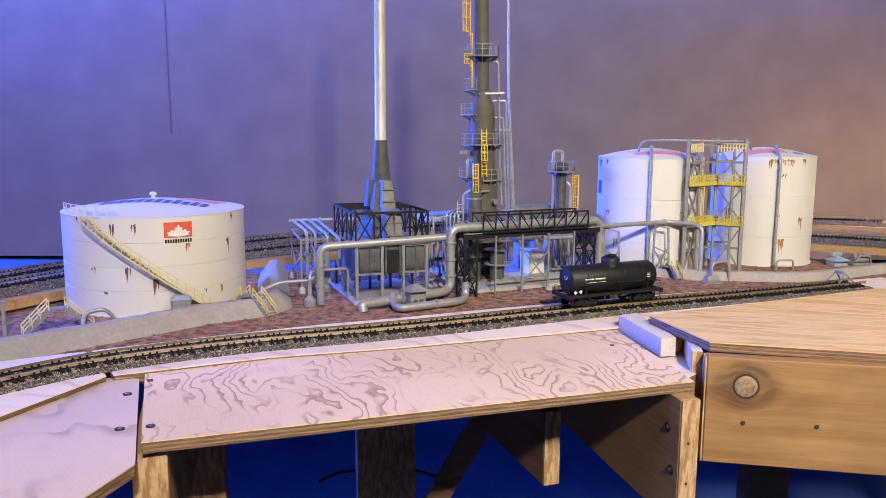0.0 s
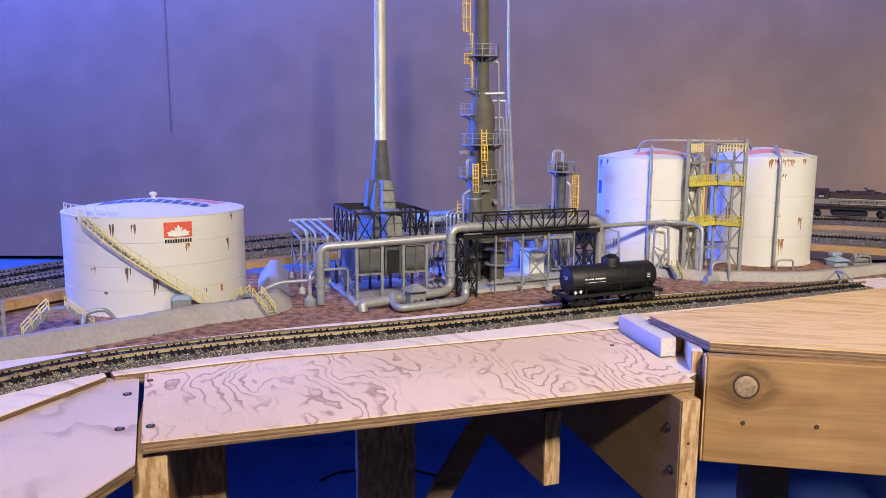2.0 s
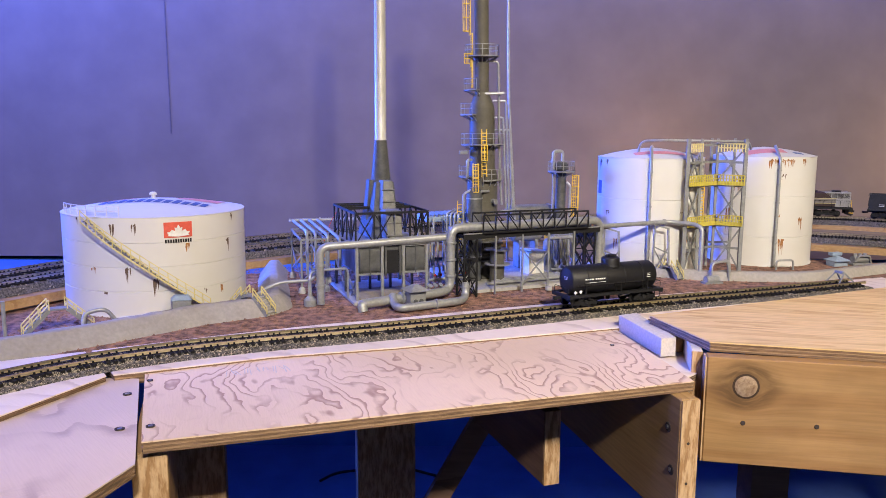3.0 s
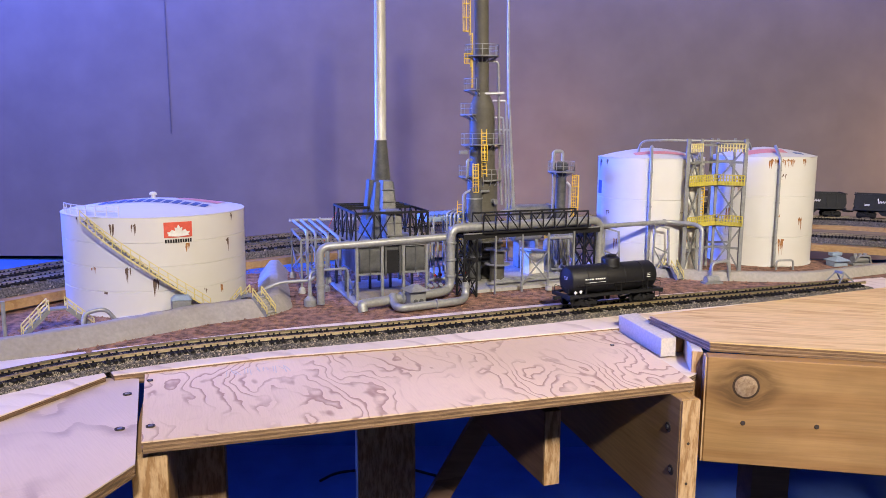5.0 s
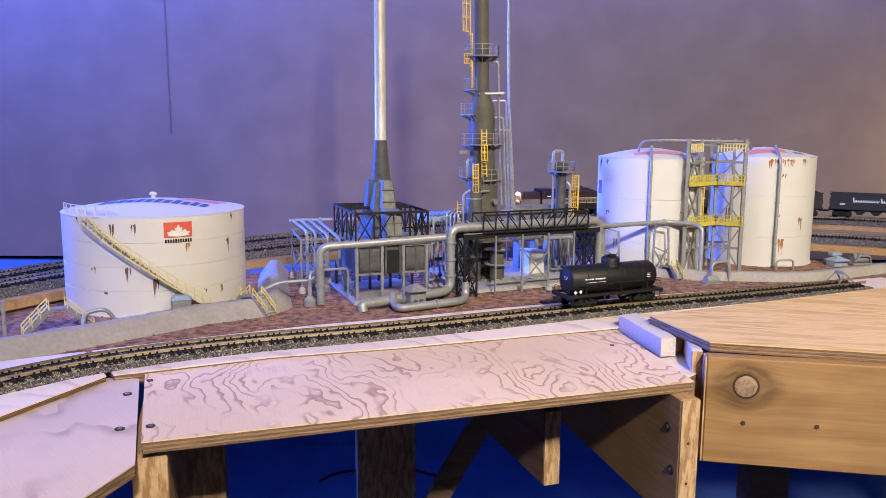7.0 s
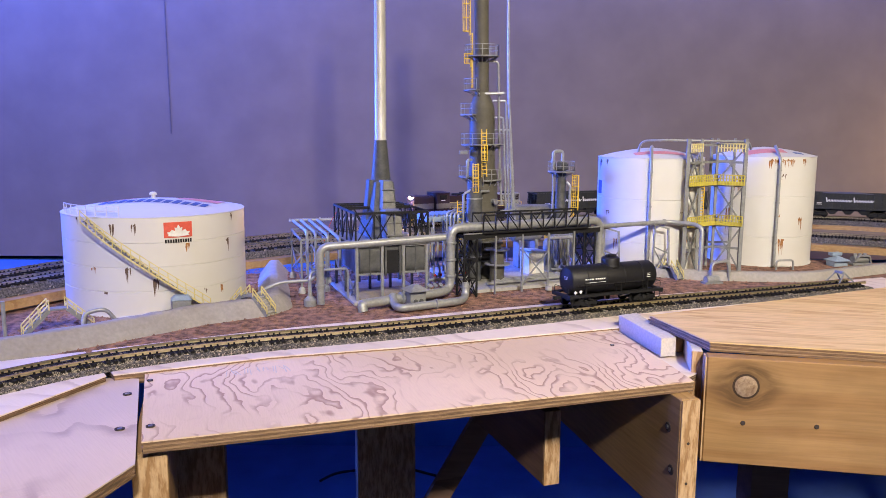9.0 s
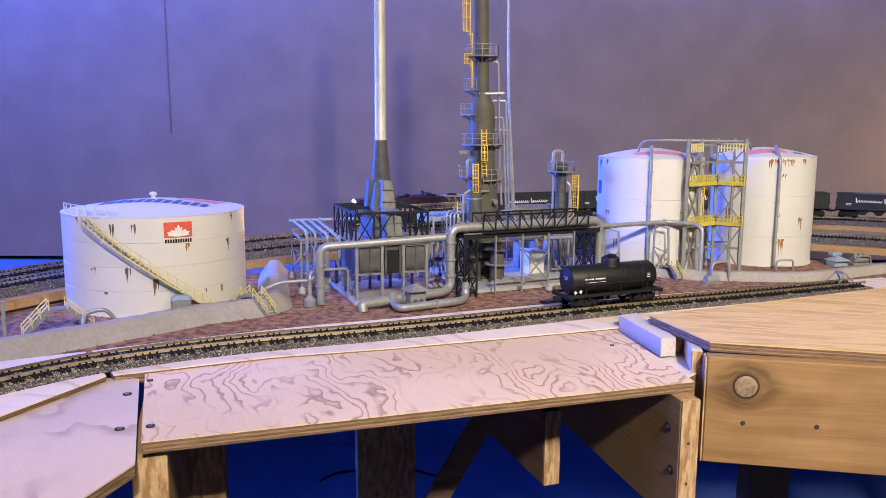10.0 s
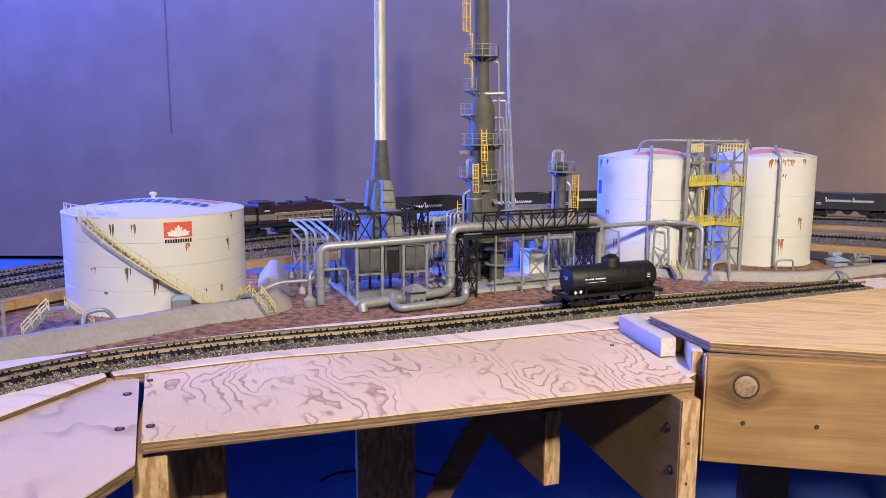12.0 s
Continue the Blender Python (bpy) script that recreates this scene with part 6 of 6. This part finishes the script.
def side_mark(parent, x0, x1, ang, h, name="stencil_bar"):
    """White marking on the round tank side at the angle below its waist."""
    a = radians(ang)
    part(name, block((x1 - x0, 0.0003, h)), M["pale"], parent, "white stencilled bar", Matrix.Translation(((x0 + x1) / 2, -(CR + 0.0001) * math.cos(a), CZ + (CR + 0.0001) * math.sin(a))) @ pose(0, 0, 0, -ang), smooth=0)


for k in range(4):
    side_mark(CAR, -0.0360 + 0.0024 * k, -0.0342 + 0.0024 * k, 8, 0.0012)
for k in range(5):
    side_mark(CAR, -0.0245 + 0.0023 * k, -0.0228 + 0.0023 * k, 8, 0.0012)
side_mark(CAR, -0.0365, -0.0130, -5, 0.0004)
for k in range(3):
    side_mark(CAR, 0.0360, 0.0396, 14 - 7 * k, 0.0005)
    part("stencil_bar", block((0.0003, 0.006 - 0.001 * k, 0.0004)), M["pale"], CAR, "white stencilled bar", pose(-CL / 2 - 0.0029, -0.003, CZ + 0.004 - 0.0012 * k), smooth=0)
for x, z in ((-0.0485, 0.0165), (-0.0425, 0.0170)):
    part("placard", block((0.0026, 0.0003, 0.0026)), M["pale"], CAR, "white diamond placard", pose(x, -0.0162, z, 0, 45), smooth=0)


# ---- the train on the rear main line
def locomotive():
    ob = thing("locomotive", "maroon and grey diesel locomotive with a lit headlight", "locomotive", group="train")
    L = 0.196
    h = L / 2
    wheels = []
    part("frame", block((L, 0.0340, 0.0042), (0, 0, 0.0165), bev=0.0005), M["black"], ob, "black frame and walkway")
    part("frame_stripe", block((L - 0.004, 0.0002, 0.0008), (0, -0.0171, 0.0180)), M["pale_yellow"], ob, smooth=0)
    part("fuel_tank", block((0.054, 0.028, 0.0095), (0.0, 0, 0.0085), bev=0.0020), M["black"], ob)
    part("air_reservoir", tube([(-0.028, -0.0135, 0.0140), (0.028, -0.0135, 0.0140)], 0.0022, 0, 12), M["black"], ob)
    part("long_hood", block((0.128, 0.0225, 0.0265), (-0.031, 0, 0.0318), bev=0.0012), M["maroon"], ob, "dark maroon long hood")
    part("grey_end", slabx([(-0.0955, 0.0186), (-0.0955, 0.0452), (-0.054, 0.0452), (-0.072, 0.0300), (-0.072, 0.0186)], 0.0229), M["cpgrey"], ob, "light grey hood end with slanted edge", smooth=0)
    part("hood_end", block((0.0010, 0.0228, 0.0266), (-0.0956, 0, 0.0320)), M["cpgrey"], ob, smooth=0)
    for z0, z1, m in ((0.0250, 0.0335, "band"), (0.0335, 0.0342, "pale_yellow"), (0.0243, 0.0250, "pale_yellow")):
        part("side_band", block((0.106, 0.0231, z1 - z0), (-0.020, 0, (z0 + z1) / 2)), M[m], ob, "grey side band with yellow lines", smooth=0)
    part("cab", block((0.0235, 0.0330, 0.0310), (0.0450, 0, 0.0340), bev=0.0012), M["maroon"], ob, "maroon cab")
    part("cab_roof", block((0.0255, 0.0335, 0.0022), (0.0450, 0, 0.0500), bev=0.0010), M["maroon"], ob)
    for s in (-1, 1):
        part("cab_window", block((0.0125, 0.0003, 0.0070), (0.0450, s * 0.0166, 0.0435)), M["ink"], ob, "dark cab side window", smooth=0)
        part("cab_band", block((0.0236, 0.0003, 0.0085), (0.0450, s * 0.0167, 0.0293)), M["band"], ob, smooth=0)
        part("number_bar", block((0.0070, 0.0002, 0.0016), (0.0450, s * 0.0169, 0.0385)), M["pale"], ob, "pale marking bar", smooth=0)
        part("walk_rail", railing(bmesh.new(), [(-h + 0.006, s * 0.0166, 0.0186), (0.030, s * 0.0166, 0.0186)], 0.0115, 0.0003, 0.013, (1.0,)), M["black"], ob, "thin black side handrail", smooth=0)
        for x in (-h + 0.002, h - 0.002):
            part("end_rail", railing(bmesh.new(), [(x, s * 0.0165, 0.0186), (x, s * 0.004, 0.0186)], 0.0125, 0.0004, 0.006, (1.0, 0.5)), M["black" if x > 0 else "yellow"], ob, "black end railing" if x > 0 else "yellow end railing", smooth=0)
            part("step", block((0.0070, 0.0030, 0.0120), (x, s * 0.0150, 0.0110), bev=0.0004), M["black"], ob, "black corner step")
            part("step_edge", block((0.0072, 0.0005, 0.0012), (x, s * 0.0167, 0.0085)), M["yellow"], ob, smooth=0)
        for k in range(9):
            part("lettering_bar", block((0.0030, 0.0003, 0.0022), (-0.055 + 0.008 * k, s * 0.0117, 0.0293)), M["maroon"], ob, smooth=0)
        for k in range(12):
            part("hood_door", block((0.0085, 0.0002, 0.0090), (-0.0900 + 0.0098 * k, s * 0.01135, 0.0385)), M["maroon"], ob, smooth=0)
    part("short_hood", block((0.0345, 0.0225, 0.0270), (0.0745, 0, 0.0320), bev=0.0016), M["maroon"], ob, "maroon high short hood")
    part("short_hood_band", block((0.0335, 0.0231, 0.0085), (0.0747, 0, 0.0293)), M["band"], ob, smooth=0)
    part("headlight_housing", block((0.0040, 0.0110, 0.0055), (0.0910, 0, 0.0425), bev=0.0008), M["black"], ob)
    for y in (-0.0022, 0.0022):
        part("headlight", lathe([(0, 0.0004), (0.0016, 0.0), (0.0016, -0.0012)], 16), M["headlight"], ob, "glowing warm headlight", pose(0.0936, y, 0.0427, 0, 90, -16))
    part("dynamic_brake", block((0.0300, 0.0250, 0.0050), (-0.012, 0, 0.0450), bev=0.0014), M["maroon"], ob)
    for x in (-0.0385, -0.076, 0.014):
        part("roof_fan", lathe([(0.0075, 0), (0.0075, 0.0022), (0.0066, 0.0026), (0, 0.0026)], 24), M["black"], ob, m=pose(x, 0, 0.0450))
    part("exhaust_stack", block((0.0050, 0.0080, 0.0040), (0.004, 0, 0.0480), bev=0.0006), M["black"], ob)
    part("air_horn", tube([(-0.024, 0, 0.0450), (-0.024, 0, 0.0535), (-0.020, 0, 0.0540)], 0.0010, 0.001), M["black"], ob)
    part("winter_hatch", block((0.0120, 0.0140, 0.0070), (-0.0300, 0, 0.0475), bev=0.0012), M["maroon"], ob)
    for s in (-1, 1):
        wheels += truck(ob, s * 0.0620, 0.0290, 2, 0.0057)
        coupler(ob, s * h, s, 0.0100)
        part("pilot", block((0.0020, 0.0320, 0.0130), (s * (h - 0.001), 0, 0.0095), bev=0.0005), M["black"], ob)
    squat = Matrix.Diagonal((1, 1, 0.92, 1))
    for child in ob.children:
        if child.name.startswith("wheelset"):
            continue
        child.data = child.data.copy()
        child.data.transform(squat)
        child.location.z *= 0.92
    return ob, wheels


def slabx(outline, width):
    """A plate with an outline in x and z, of that width across y."""
    bm = bmesh.new()
    a = [bm.verts.new((x, -width / 2, z)) for x, z in outline]
    b = [bm.verts.new((x, width / 2, z)) for x, z in outline]
    bm.faces.new(a)
    bm.faces.new(b)
    for k in range(len(a)):
        j = (k + 1) % len(a)
        bm.faces.new((a[k], a[j], b[j], b[k]))
    return bm


def hopper(L, load, bars, label):
    ob = thing("hopper_car", label, "hopper car", group="train")
    h, w, z0, z1 = L / 2, 0.0340, 0.0130, 0.0395
    wheels = []
    for s in (-1, 1):
        part("side_sheet", slabx([(-h, 0.0230), (-h + 0.002, z1), (h - 0.002, z1), (h, 0.0230), (h - 0.004, z0 + 0.002), (-h + 0.004, z0 + 0.002)], 0.0010), M["hopper"], ob, "black side sheet", pose(0, s * w / 2, 0), smooth=0)
        part("top_chord", beam((-h, s * (w / 2 + 0.0004), z1), (h, s * (w / 2 + 0.0004), z1), 0.0016, 0.0016), M["hopper"], ob, smooth=0)
        part("side_sill", beam((-h, s * (w / 2 + 0.0003), z0 + 0.002), (h, s * (w / 2 + 0.0003), z0 + 0.002), 0.0016, 0.0022), M["hopper"], ob, smooth=0)
        n = 9
        for k in range(n):
            x = -h + 0.016 + (L - 0.032) * k / (n - 1)
            part("side_rib", beam((x, s * (w / 2 + 0.0009), z0 + 0.003), (x, s * (w / 2 + 0.0009), z1), 0.0009, 0.0010), M["hopper"], ob, smooth=0)
        for k in range(bars * 2):
            x = s * (0.034 - 68 * 0.001 * k / (bars * 2) - (0.003 if k > bars else 0.0))
            big = k in (0, bars + 1)
            lean = s * 0.0008
            hgt, zz = (0.0080, 0.0300) if big else (0.0040, 0.0284)
            bm = beam((x - lean, s * (w / 2 + 0.0016), zz - hgt / 2), (x + lean, s * (w / 2 + 0.0016), zz + hgt / 2), 0.0003, 0.0019 if big else 0.0015)
            beam((x - lean, s * (w / 2 + 0.0016), zz - hgt / 2), (x - 0.0036 * s, s * (w / 2 + 0.0016), 0.0298), 0.0003, 0.0009, bm)
            part("lettering_bar", bm, M["pale"], ob, "white script-like lettering bar", smooth=0)
        for k in range(2):
            part("stencil_bar", block((0.0080, 0.0003, 0.0009), (-s * (h - 0.020) * -1, s * (w / 2 + 0.0016), 0.0240 - 0.0022 * k)), M["pale"], ob, smooth=0)
        # end: slope sheet, posts, ladder
        e = s * h
        bm = bmesh.new()
        vs = [bm.verts.new(p) for p in ((e - s * 0.002, -w / 2, z1 - 0.002), (e - s * 0.002, w / 2, z1 - 0.002), (e - s * 0.030, w / 2, z0), (e - s * 0.030, -w / 2, z0))]
        bm.faces.new(vs)
        bmesh.ops.solidify(bm, geom=bm.faces[:], thickness=0.0008)
        part("slope_sheet", bm, M["hopper"], ob, "sloped black end sheet", smooth=0)
        part("end_sill", block((0.0030, w, 0.0040), (e - s * 0.001, 0, z0 + 0.001), bev=0.0004), M["hopper"], ob)
        for y in (-0.0155, -0.006, 0.006, 0.0155):
            part("end_post", beam((e - s * 0.0015, y, z0 + 0.002), (e - s * 0.0025, y, z1), 0.0010, 0.0010), M["hopper"], ob, smooth=0)
        bm = bmesh.new()
        for k in range(5):
            beam((e - s * 0.001, -0.0165, 0.018 + 0.004 * k), (e - s * 0.001, -0.010, 0.018 + 0.004 * k), 0.0005, 0.0005, bm)
        part("grab_irons", bm, M["hopper"], ob, smooth=0)
        part("brake_gear", block((0.004, 0.010, 0.0035), (e - s * 0.004, 0.004, z0 + 0.006), bev=0.0008), M["rust_dark"], ob)
        wheels += truck(ob, s * (h - 0.0200))
        coupler(ob, e, s)
    part("top_end", beam((-h + 0.002, -w / 2, z1), (-h + 0.002, w / 2, z1), 0.0014, 0.0018), M["hopper"], ob, smooth=0)
    part("top_end", beam((h - 0.002, -w / 2, z1), (h - 0.002, w / 2, z1), 0.0014, 0.0018), M["hopper"], ob, smooth=0)
    part("centre_sill", block((L, 0.0060, 0.0035), (0, 0, z0 - 0.001)), M["hopper"], ob, smooth=0)
    for x in (-0.024, 0.0, 0.024):
        part("hopper_bay", taper(x - 0.0115, x + 0.0115, -0.0150, 0.0150, z0 + 0.001, x - 0.0035, x + 0.0035, -0.0130, 0.0130, 0.0050), M["hopper"], ob, "tapered discharge bay", smooth=0)
    bm = bmesh.new()
    nx, ny = 24, 7
    rng = random.Random(int(L * 1e4) + bars)
    grid = []
    for i in range(nx + 1):
        row = []
        for j in range(ny + 1):
            u, v = i / nx * 2 - 1, j / ny * 2 - 1
            z = (z1 - 0.006) + (load * (1 - abs(u) ** 2.5) * (1 - v * v) + rng.uniform(-0.0006, 0.0006) if load else -0.004 * (1 - abs(u)) + rng.uniform(-0.0004, 0.0004))
            row.append(bm.verts.new((u * (h - 0.0040), v * (w / 2 - 0.0008), z)))
        grid.append(row)
    for i in range(nx):
        for j in range(ny):
            bm.faces.new((grid[i][j], grid[i + 1][j], grid[i + 1][j + 1], grid[i][j + 1]))
    part("coal_load", bm, M["coal"], ob, "dusty dark coal load", smooth=60)
    return ob, wheels


TRAIN = [(locomotive(), 0.015, 0.196)]
for k, (o, L, load, bars) in enumerate(((0.238, 0.156, 0.0, 9), (0.409, 0.141, 0.0, 9), (0.565, 0.141, 0.0, 9), (0.720, 0.130, 0.0085, 8), (0.8635, 0.130, 0.0085, 8), (1.008, 0.130, 0.0085, 8), (1.150, 0.100, 0.0085, 8))):
    TRAIN.append((hopper(L, load, bars, "black ribbed hopper car heaped with coal" if load else "black ribbed hopper car with white lettering bars"), o, L))


def along(points):
    """A function that gives the place at a length of way along the smooth curve through points."""
    P = spline(points, 0.0)
    cum = [0.0]
    for a, b in zip(P, P[1:]):
        cum.append(cum[-1] + (b - a).length)
    xs, ys = [p.x for p in P], [p.y for p in P]
    return lambda s: Vector((float(np.interp(s, cum, xs)), float(np.interp(s, cum, ys)), Z_FAR))


# ---- what moves: the train runs along the rear main line at an even pace
SPEED, START = 0.0963, 1.848


def motions():
    way = along(FAR)
    for (car, wheels), back, length in TRAIN:
        rows = []
        for k in range(25):
            t = k * 0.5
            s = START - SPEED * t + back
            a, b = way(s + 0.2 * length), way(s + 0.8 * length)
            c, d = (a + b) / 2, a - b
            rows.append((t, pose(c.x, c.y, c.z, 0, 0, math.degrees(math.atan2(d.y, d.x)))))
        walk(car, rows)
        for wheel, x, r in wheels:
            step = 1 / 15
            walk(wheel, [(k * step, pose(x, 0, r, 0, 0, 0) @ pose(0, 0, 0, 0, math.degrees(SPEED * k * step / r))) for k in range(181)])


motions()
